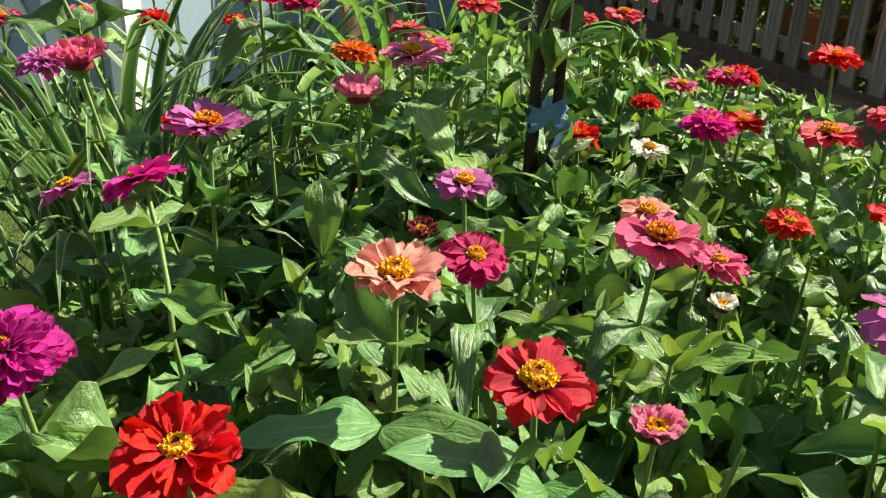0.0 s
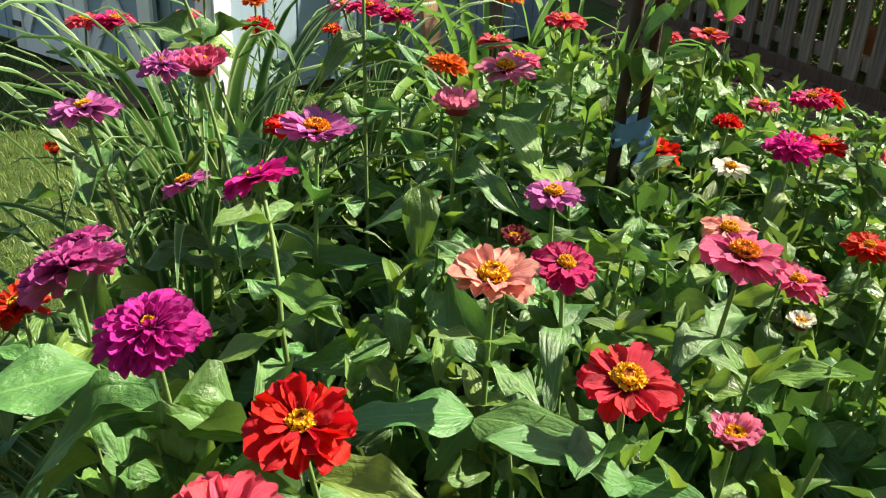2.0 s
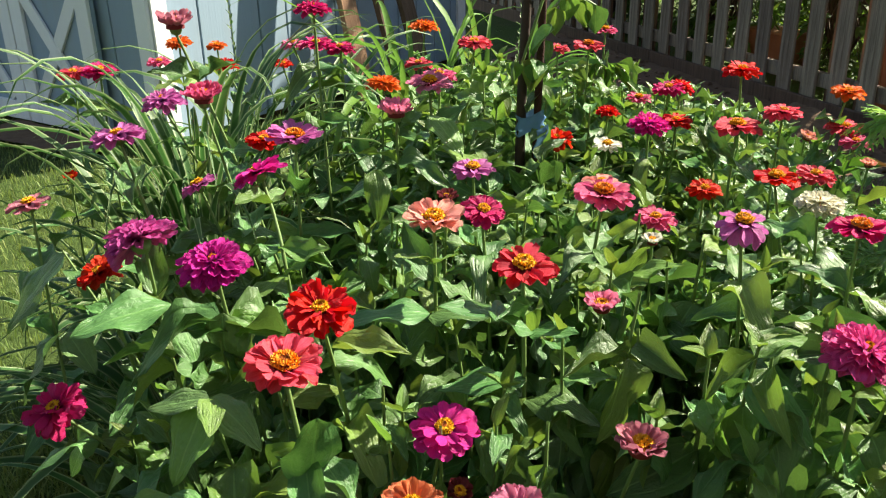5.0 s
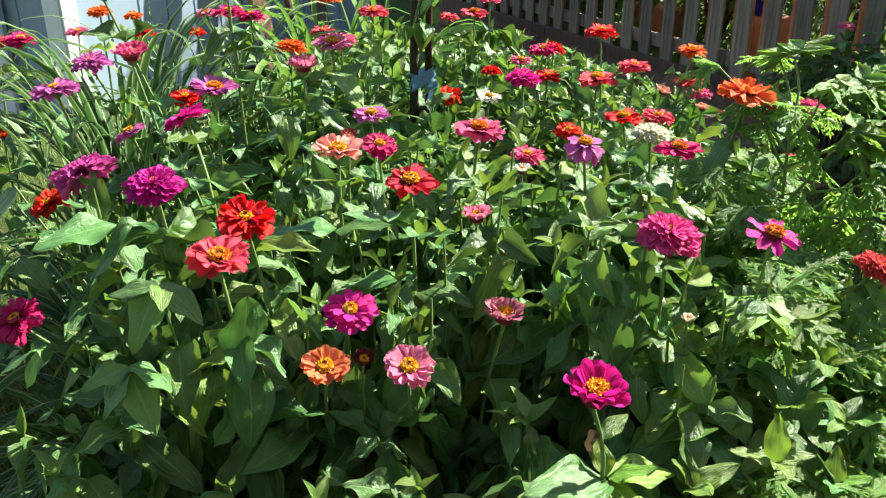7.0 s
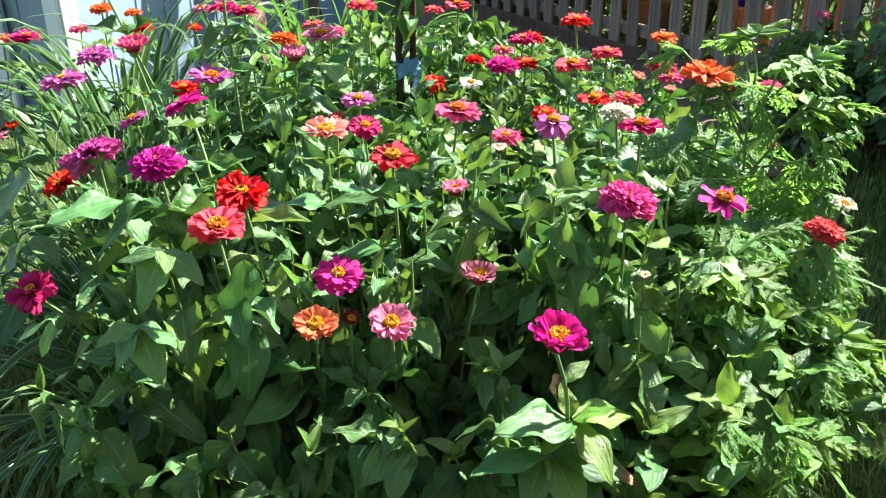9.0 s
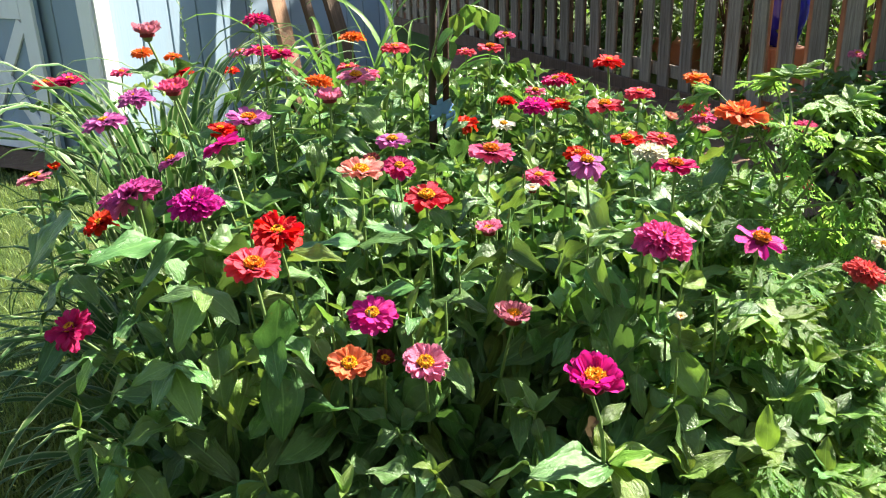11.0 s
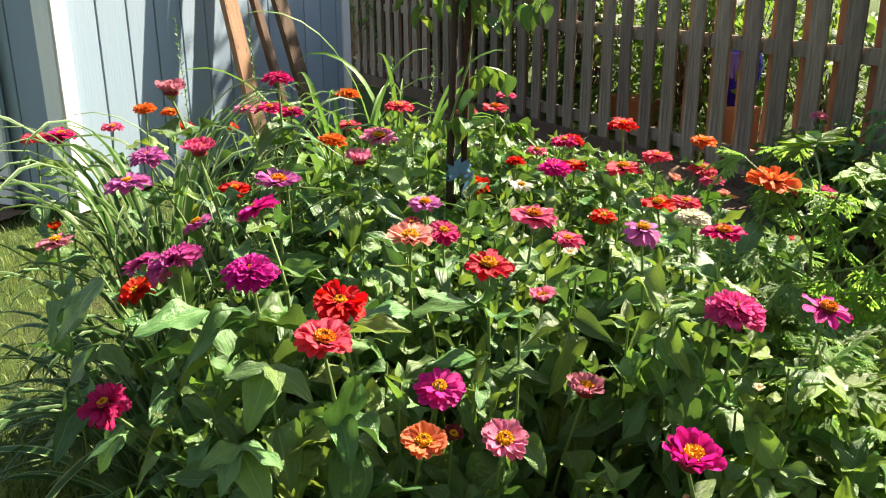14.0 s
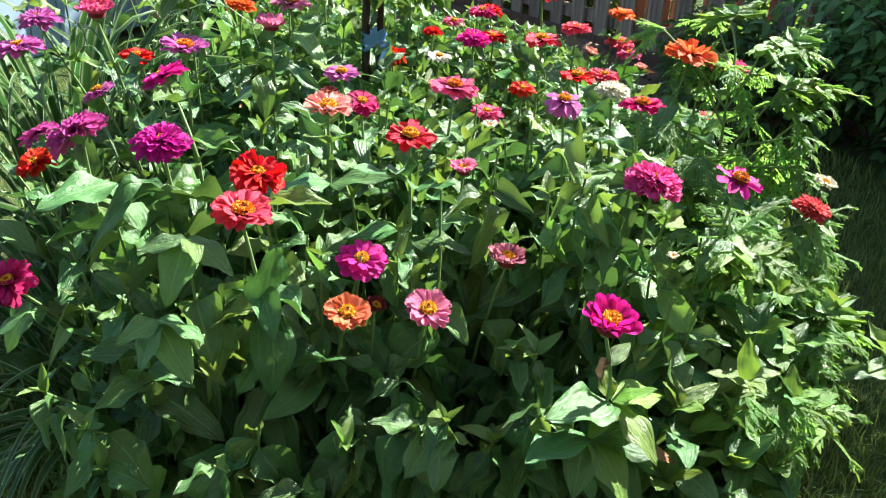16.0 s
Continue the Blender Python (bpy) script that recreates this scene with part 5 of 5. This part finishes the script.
def clods():
    rng = random.Random(71)
    lump = join([sheet(4, 4, lambda u, v: (math.cos(math.pi * v) * math.sin(math.pi * u), math.sin(math.pi * v) * math.sin(math.pi * u), 0.6 * math.cos(math.pi * u)))])
    out = []
    for k in range(700):
        t, w = rng.random(), rng.random()
        p = Vector((1.25, 2.5, 0.035)).lerp(Vector((0.45, 6.5, 0.035)), t).lerp(Vector((2.6, 3.0, 0.035)).lerp(Vector((1.2, 8.0, 0.035)), t), w)
        r = rng.choice((0.008, 0.012, 0.018, 0.03)) * rng.uniform(.6, 1.3)
        out.append(place(lump, Matrix.Translation(p) @ Matrix.Rotation(rng.uniform(0, 6), 4, 'Z') @ Matrix.Diagonal((r * rng.uniform(.8, 1.5), r, r * rng.uniform(.5, 1), 1))))
    tagged(new("clods", to_mesh("clods", *join(out), mat=SOIL)), "small brown earth clods and stones", "clods", kind="stuff")


clods()


def bed_corner(u, v):
    p = CORNER + ALONG * u + BACK * v
    return (p.x, p.y)


soil_sheet("bed_soil", "dark garden soil inside the raised bed", [(*bed_corner(.06, .06), 0), (*bed_corner(BED_W - .06, .06), 0), (*bed_corner(BED_W - .06, BED_L - .06), 0), (*bed_corner(.06, BED_L - .06), 0)], SOIL_Z)
soil_sheet("dirt_strip", "bare brown dirt strip along the fence", [(1.15, 2.3, 0), (2.75, 2.9, 0), (1.1, 8.6, 0), (0.3, 6.4, 0)], 0.03, bulge=0.03)


def earth_mound(x, y, long, wide, high, turn):
    def fn(u, v):
        px, py = 2 * u - 1, v
        r = min(1.0, math.hypot(px, py))
        n = noise.noise((px * 2.4, py * 2.4, 5.0)) + 0.5 * noise.noise((px * 7, py * 7, 2.0))
        return (px * long, py * wide, high * (math.cos(math.pi * r) * 0.5 + 0.5) * (1 + 0.35 * n) + 0.012 * n - 0.012)
    m = tagged(new("earth_mound", to_mesh("earth_mound", *sheet(28, 28, fn), mat=SOIL)), "low mound of dry brown earth before the fence", "mound")
    m.matrix_basis = pose(x, y, 0.035, 0, 0, turn)


earth_mound(1.98, 4.15, 0.50, 0.32, 0.17, 110)


def raised_bed():
    bed = thing("raised_bed", CORNER, "low raised bed edged with grey concrete blocks", "raised bed")
    block = box_mesh("block", 0.395, 0.10, BED_H, CONCRETE, 0.008, (0, 0, BED_H / 2))
    turn = math.degrees(math.atan2(ALONG.y, ALONG.x))
    for side in (0, BED_L - 0.10):
        for k in range(3):
            p = ALONG * (0.20 + 0.40 * k - 0.03) + BACK * (0.05 + side)
            part("block", block, None, bed, m=pose(p.x, p.y, 0, 0, 0, turn))
    for side in (-0.03, BED_W - 0.07):
        for k in range(5):
            p = ALONG * (0.05 + side) + BACK * (0.11 + 0.195 + 0.42 * k)
            part("block", block, None, bed, m=pose(p.x, p.y, 0, 0, 0, turn + 90))


raised_bed()


def lawn():
    rng = np.random.default_rng(4)
    zones = ((-3.6, -0.55, -0.2, 5.2, 26000, 0.045), (0.75, 2.6, -0.4, 3.4, 22000, 0.07), (-1.2, 1.2, -0.4, 0.5, 5000, 0.05), (-1.15, -0.40, 0.2, 1.4, 7000, 0.10), (-6.5, -2.2, 3.0, 7.5, 6000, 0.06))
    pts, hs = [], []
    for x0, x1, y0, y1, n, h in zones:
        p = np.stack([rng.uniform(x0, x1, n), rng.uniform(y0, y1, n)], 1)
        d = p - np.array([CORNER.x, CORNER.y])
        u, v = d @ np.array(ALONG[:2]), d @ np.array(BACK[:2])
        keep = ~((u > -0.05) & (u < BED_W + 0.05) & (v > -0.02) & (v < BED_L + 0.05))
        pts.append(p[keep]), hs.append(h * rng.uniform(.5, 1.35, keep.sum()))
    p, h = np.concatenate(pts), np.concatenate(hs)
    n = len(p)
    a, tilt, w = rng.uniform(0, 6.283, n), rng.uniform(0.1, 0.9, n), rng.uniform(0.0012, 0.0028, n)
    d = np.stack([np.cos(a), np.sin(a)], 1)
    s = np.stack([-np.sin(a), np.cos(a)], 1) * w[:, None]
    vs = np.zeros((n, 6, 3))
    for i, (f, k) in enumerate(((0, 1.0), (0.55, 0.8), (1.0, 0.1))):
        c = p + d * (h * tilt * f * f)[:, None]
        z = h * f * (1 - 0.35 * tilt * f)
        vs[:, 2 * i, :2], vs[:, 2 * i + 1, :2] = c - s * k, c + s * k
        vs[:, 2 * i, 2] = vs[:, 2 * i + 1, 2] = z
    base = np.arange(n)[:, None] * 6
    qs = np.concatenate([base + np.array([0, 1, 3, 2]), base + np.array([2, 3, 5, 4])])
    uv = np.tile(np.array([(0, 0), (0, 1), (.55, 0), (.55, 1), (1, 0), (1, 1)]), (n, 1))
    tagged(new("lawn_grass", to_mesh("lawn_grass", vs.reshape(-1, 3), qs, uv, LAWN)), "short mown grass with a few dry blades", "grass", kind="stuff")


lawn()


# ---- fence ----
def fence():
    a, way = Vector((2.48, 4.18, 0)), Vector((-0.323, 0.946, 0))
    turn = math.degrees(math.atan2(way.y, way.x))
    f = thing("fence", a, "weathered grey wooden picket fence with gaps", "fence", kind="structure")
    f.matrix_basis = pose(a.x, a.y, -0.04, 0, 0, turn)
    # the fence's own x runs along it, and its +y faces the garden
    picket = box_mesh("picket", 0.120, 0.020, 1.70, FENCE_WOOD, 0.003, (0, 0, 0.83))
    back = box_mesh("picket", 0.120, 0.020, 1.70, FENCE_BACK, 0.003, (0, 0, 0.83))
    rng = random.Random(3)
    step = 0.233
    for k in range(-30, 38):
        part("picket", picket, None, f, m=pose(0.2 + k * step + rng.uniform(-.008, .008), 0.030, 0.055 + rng.uniform(-.012, .012), 0, rng.uniform(-.6, .6), 0))
        part("picket", back, None, f, m=pose(0.2 + (k + .5) * step + rng.uniform(-.01, .01), -0.062, 0.055 + rng.uniform(-.012, .012), 0, rng.uniform(-.6, .6), 0))
    rail = box_mesh("rail", 2.38, 0.040, 0.09, FENCE_WOOD, 0.004)
    for k in range(-2, 5):
        for h in (0.26, 0.95, 1.48):
            part("rail", rail, None, f, m=pose(k * 2.4 + 1.55, -0.014, h))
    post = box_mesh("post", 0.09, 0.09, 1.75, FENCE_BACK, 0.005, (0, 0, 0.875))
    for k in range(-2, 5):
        part("post", post, None, f, m=pose(k * 2.4 + 0.36, -0.125, 0))
    board = box_mesh("kickboard", 4.8, 0.03, 0.13, DARK_LUMBER, 0.004, (0, 0, 0.065))
    for k in (-1, 0, 1, 2):
        part("kickboard", board, None, f, "dark brown ground board", m=pose(k * 4.81, 0.075, 0.03))


fence()


# ---- shed ----
def shed():
    corner = Vector((-1.583, 4.206, 0))
    front, side = Vector((-0.83, 0.558, 0)), Vector((0.558, 0.83, 0))
    turn = math.degrees(math.atan2(side.y, side.x))
    s = thing("shed", corner, "pale blue wooden garden shed with white trim", "shed")
    s.matrix_basis = pose(corner.x, corner.y, 0, 0, 0, turn)
    # the shed's own x runs along its sunny side, y along its front
    L, W, H = 3.10, 3.75, 2.25
    step = 0.235
    board = box_mesh("board", step - 0.011, 0.030, H, SHED_BLUE, 0.003, (0, 0, H / 2))
    core = box_mesh("wall", L - 0.06, W - 0.06, H - 0.04, SHED_BLUE, 0, (L / 2, W / 2, H / 2 + 0.02))
    part("wall", core, None, s)
    for k in range(int((L - 0.14) / step) + 1):
        part("board", board, None, s, m=pose(0.10 + step * (k + .5), 0.014, 0.05))
    for k in range(int((W - 0.14) / step) + 1):
        part("board", board, None, s, m=pose(0.014, 0.10 + step * (k + .5), 0.05, 0, 0, 90))
    trim = box_mesh("corner_trim", 0.105, 0.025, H + 0.02, SHED_WHITE, 0.003, (0, 0, H / 2))
    trim2 = box_mesh("corner_trim", 0.105, 0.025, H + 0.02, SHED_BLUE, 0.003, (0, 0, H / 2))
    part("corner_trim", trim, None, s, "white corner board", m=pose(0.0525, -0.014, 0.04))
    part("corner_trim", trim, None, s, "white corner board", m=pose(-0.014, 0.0400, 0.04, 0, 0, 90))
    part("corner_trim", trim, None, s, "white corner board", m=pose(L - 0.05, -0.014, 0.04))
    part("corner_trim", trim, None, s, "white corner board", m=pose(-0.014, W - 0.05, 0.04, 0, 0, 90))
    skid = box_mesh("skid", L - 0.1, W - 0.1, 0.06, DARK_LUMBER, 0.004, (L / 2, W / 2, 0.03))
    part("base", skid, None, s, "dark timber base")
    # roof
    bm = bmesh.new()
    pts = [(-0.2, -0.2, H + .08), (L + .2, -0.2, H + .08), (L + .2, W + .2, H + .08), (-0.2, W + .2, H + .08), (-0.2, W / 2, H + 1.1), (L + .2, W / 2, H + 1.1)]
    v = [bm.verts.new(p) for p in pts]
    for q in ((0, 1, 2, 3), (0, 4, 5, 1), (3, 2, 5, 4), (0, 3, 4), (1, 5, 2)):
        bm.faces.new([v[i] for i in q])
    bmesh.ops.solidify(bm, geom=bm.faces[:], thickness=0.05)
    part("roof", bm, ROOFING, s, "dark shingle roof")
    # the two door leaves with crossed braces
    dw, dh, z0 = 0.76, 1.94, 0.045
    for k, y0 in enumerate((0.42, 0.42 + dw + 0.012)):
        door = part("door", box_mesh("door", 0.024, dw, dh, SHED_BLUE, 0.002, (0, dw / 2, dh / 2)), None, s, "blue shed door with white crossed bracing", m=pose(-0.040, y0, z0))
        t = 0.115
        stile = box_mesh("stile", 0.024, t, dh, SHED_WHITE, 0.003, (0, 0, dh / 2))
        rail = box_mesh("rail", 0.024, dw - 2 * t - 0.004, t, SHED_WHITE, 0.003)
        for y in (t / 2, dw - t / 2):
            part("stile", stile, None, door, m=pose(-0.025, y, 0))
        for z in (t / 2, 0.86, dh - t / 2):
            part("rail", rail, None, door, m=pose(-0.025, dw / 2, z))
        iw = dw - 2 * t
        for z1, z2 in ((t, 0.86 - t / 2),):
            h = z2 - z1
            length = math.hypot(iw, h) - 0.05
            brace = box_mesh("brace", 0.016, 0.085, length, SHED_WHITE, 0.002)
            ang = math.degrees(math.atan2(iw, h))
            part("brace", brace, None, door, m=pose(-0.022, dw / 2, (z1 + z2) / 2, ang, 0, 0))
            part("brace", brace, None, door, m=pose(-0.0255, dw / 2, (z1 + z2) / 2, -ang, 0, 0))
        for z in (0.16, dh - 0.2):
            part("hinge", box_mesh("hinge", 0.010, 0.10, 0.035, IRON, 0.002), None, door, "black iron hinge", m=pose(-0.043, 0.05 if k == 0 else dw - 0.05, z))
        if k == 0:
            part("latch", to_mesh("latch", *tube([(0, 0, 0.06), (-0.03, 0, 0.05), (-0.035, 0, -0.02), (-0.01, 0, -0.09)], [0.009] * 4, 6), mat=IRON), None, door, "black iron latch", m=pose(-0.04, dw - 0.04, 0.88))


shed()


def leaning_board(x, foot, top, w, t, mat, label):
    """A board that leans on the shed's sunny side; x runs along that side."""
    corner, side, out = Vector((-1.583, 4.206, 0)), Vector((0.558, 0.83, 0)), Vector((0.83, -0.558, 0))
    a = corner + side * x + out * foot
    b = corner + side * (x + top) + out * (0.05 + t) + Vector((0, 0, 2.1))
    z = (b - a).normalized()
    y = z.cross(side).normalized()
    m = Matrix((y.cross(z), y, z)).transposed().to_4x4()
    m.translation = a
    ob = tagged(new("board", box_mesh("board", w, t, (b - a).length, mat, 0.003, (0, 0, (b - a).length / 2))), label, "board", "boards leaning on the shed")
    ob.matrix_basis = m


leaning_board(1.30, 0.42, -0.12, 0.14, 0.04, LUMBER, "long brown board leaning on the shed")
leaning_board(1.58, 0.50, -0.22, 0.07, 0.04, DARK_LUMBER, "narrow dark board leaning on the shed")
leaning_board(1.90, 0.48, -0.28, 0.14, 0.04, DARK_LUMBER, "dark weathered board leaning on the shed")
stone = soil_sheet("doorstep", "flat brown stone slab before the shed door", [(-2.9, 4.55, 0), (-2.0, 4.0, 0), (-1.85, 4.25, 0), (-2.7, 4.85, 0)], 0.045, bulge=0.01)


# ---- unseen wall added behind the path; closes the garden and shapes fill light ----
n_wall = weathered_wood("unseen_wall_boards", (0.13, 0.135, 0.14), (0.19, 0.195, 0.20), (2, 2, 14))
tagged(new("wall_south", box_mesh("wall_south", 14, 0.3, 5.2, n_wall, 0.01, (0, 0, 2.6))), "plain grey board wall added out of view", "wall", kind="structure").matrix_basis = pose(-2, -2.3, 0)


# ---- beyond the fence ----
def pot(x, y, z, r, h, mat, label, name="pot"):
    prof = [(0.55, 0), (0.62, 0.02), (0.85, 0.45), (1.0, 0.75), (0.86, 0.93), (0.90, 1.0), (0.78, 1.0), (0.72, 0.9)]
    vs, qs, us = [], [], []
    for i, (a, b) in enumerate(prof):
        for k in range(24):
            t = 2 * math.pi * k / 24
            vs.append((a * r * math.cos(t), a * r * math.sin(t), b * h)), us.append((i / 7, k / 24))
        if i:
            qs += [((i - 1) * 24 + k, (i - 1) * 24 + (k + 1) % 24, i * 24 + (k + 1) % 24, i * 24 + k) for k in range(24)]
    ob = tagged(new(name, to_mesh(name, vs, qs, us, mat)), label, "pot")
    ob.location = (x, y, z)


pot(2.80, 4.92, 0.42, 0.17, 0.38, COBALT, "round cobalt blue glazed pot beyond the fence")
tagged(new("pedestal", box_mesh("pedestal", 0.27, 0.27, 0.42, TERRACOTTA, 0.01, (0, 0, 0.21))), "terracotta block under the blue pot", "pedestal").location = (2.80, 4.92, 0)
tagged(new("planter", box_mesh("planter", 0.5, 0.28, 0.30, TERRACOTTA, 0.012, (0, 0, 0.15))), "long terracotta planter beyond the fence", "planter").matrix_basis = pose(2.55, 6.2, 0, 0, 0, 110)


def leaf_cloud(name, blobs, count, size, shapes, mat, label, category, seed, kind="stuff", stems=True):
    """Leaves on twigs inside rounded masses."""
    rng = random.Random(seed)
    out, twigs = [], []
    total = sum(b[3] * b[4] * b[5] for b in blobs)
    for x, y, z, rx, ry, rz in blobs:
        for k in range(int(count * rx * ry * rz / total)):
            d = Vector((rng.gauss(0, 1), rng.gauss(0, 1), rng.gauss(0, 1))).normalized() * rng.uniform(.45, 1.05)
            p = Vector((x + d.x * rx, y + d.y * ry, max(0.03, z + d.z * rz)))
            if noise.noise(p * 2.3) < -0.22:
                continue
            a = math.atan2(d.y, d.x) + rng.uniform(-1, 1)
            out.append(place(rng.choice(shapes), frame_at(p, a, radians(rng.uniform(-45, 40)), size * rng.uniform(.6, 1.25), rng.uniform(-.6, .6))))
            if stems and k % 9 == 0:
                twigs.append(tube([Vector((x, y, max(0, z - rz))), Vector((x, y, z)).lerp(p, .5), p], [0.008, 0.005, 0.002], 4))
    if kind == "stuff":
        tagged(new(name, to_mesh(name, *join(out), mat=mat)), label, category, kind="stuff")
        if twigs:
            tagged(new(name + "_twigs", to_mesh(name + "_twigs", *join(twigs), mat=STEM_BROWN)), "thin brown twigs inside the shrubs", "twigs", kind="stuff")
    else:
        t = thing(name, (0, 0, 0), label, category)
        part("crown", to_mesh("crown", *join(out), mat=mat), None, t)
        if twigs:
            part("branchwork", to_mesh("branchwork", *join(twigs), mat=STEM_BROWN), None, t)


leaf_cloud("shrub", [(2.95, 2.35, 0.45, 0.62, 0.6, 0.55), (2.85, 2.95, 0.35, 0.45, 0.5, 0.42), (3.4, 2.0, 0.6, 0.7, 0.7, 0.75), (3.3, 3.0, 0.55, 0.5, 0.6, 0.6)], 11000, 0.085, SMALL, SHRUB, "dark green leafy shrub by the fence", "shrub", 41, "thing")
# unseen shrubs, placed and sized only to cast shade on the right lawn
leaf_cloud("shrub", [(3.6, 2.0, 1.35, 0.6, 0.8, 1.3), (3.7, 1.1, 1.35, 0.6, 0.8, 1.35), (3.85, 0.2, 1.45, 0.6, 0.8, 1.5), (4.0, -0.7, 1.45, 0.6, 0.8, 1.5), (4.5, 1.2, 1.7, 0.5, 1.0, 1.5), (4.6, 0.2, 1.7, 0.5, 1.0, 1.6), (4.7, -0.9, 1.7, 0.5, 1.0, 1.6), (4.15, 1.95, 2.55, 0.5, 0.8, 0.75)],
           16500, 0.135, SMALL, SHRUB, "tall green shrubs added out of view to shade the lawn", "shrub", 45, "thing")
leaf_cloud("shrub", [(2.42, 3.30, 0.24, 0.26, 0.40, 0.30), (2.2, 2.9, 0.16, 0.2, 0.3, 0.2)], 1500, 0.085, SMALL, FARLEAF, "low leafy weeds along the fence foot", "weeds", 42, "thing")
leaf_cloud("far_bushes", [(3.6, 6.5, 0.7, 0.8, 1.4, 0.8), (3.0, 8.6, 0.8, 1.0, 1.4, 1.0), (4.6, 4.6, 0.6, 0.8, 1.2, 0.7), (5.6, 3.0, 0.6, 1.0, 1.2, 0.7), (1.6, 10.2, 1.0, 1.4, 0.8, 1.2), (3.5, 5.0, 0.65, 0.55, 0.9, 0.75), (4.1, 3.7, 0.7, 0.5, 0.9, 0.8)], 16500, 0.11, SMALL, FARLEAF, "sunlit green bushes beyond the fence", "bushes", 43)


tagged(new("dry_stalk", to_mesh("dry_stalk", *tube([(2.62, 2.9, 0.2), (2.63, 2.9, 0.62), (2.66, 2.91, 0.95), (2.74, 2.92, 1.2)], [0.008, 0.008, 0.007, 0.005], 6), mat=plain("dry_stalk", (0.5, 0.46, 0.38)))),
       "pale dry stalk standing in the shrub", "stalk")


# hedge added to darken the fence gaps; its dark leaves stand in for shade
leaf_cloud("dark_hedge", [(2.80, 5.7, 0.7, 0.30, 0.9, 0.85), (2.35, 7.0, 0.75, 0.35, 1.1, 0.85), (1.75, 8.6, 0.85, 0.4, 1.0, 1.0), (1.15, 9.7, 0.9, 0.6, 0.5, 1.0)], 8500, 0.10, SMALL, FARLEAF, "dense hedge added beyond the fence, leaves darkened for shade", "hedge", 44)


def tree(x, y, height, crown, seed, label):
    rng = random.Random(seed)
    t = thing("tree", (x, y, 0), label, "tree")
    path = bend((0, 0, -0.05), (rng.uniform(-.3, .3), rng.uniform(-.3, .3), height * .62), 0.15, 6, rng)
    part("trunk", to_mesh("trunk", *tube(path, [0.20 - 0.018 * i for i in range(7)], 10), mat=BARK), None, t)
    limbs, leaves = [], []
    for k in range(16):
        q = path[rng.randint(3, 6)]
        a = k * 2.4
        end = Vector((math.cos(a) * crown * rng.uniform(.4, .95), math.sin(a) * crown * rng.uniform(.4, .95), height * rng.uniform(.55, .98)))
        limbs.append(tube(bend(q, end, 0.2, 5, rng), [0.07, 0.055, 0.045, 0.03, 0.02, 0.01], 6))
        for j in range(300):
            p = end + Vector((rng.gauss(0, .36), rng.gauss(0, .36), rng.gauss(0, .32)))
            leaves.append(place(rng.choice(SMALL), frame_at(p, rng.uniform(0, 6.28), radians(rng.uniform(-60, 30)), rng.uniform(.12, .2), rng.uniform(-.5, .5))))
    part("branchwork", to_mesh("branchwork", *join(limbs), mat=BARK), None, t)
    part("crown", to_mesh("crown", *join(leaves), mat=FARLEAF), None, t)


# hidden trees added to throw shade on the shed's far end and the fence
tree(3.85, 8.75, 5.2, 0.7, 51, "unseen leafy tree added to shade the shed and fence")
tree(4.6, 10.1, 5.6, 1.4, 52, "second unseen leafy tree added to cast shade")
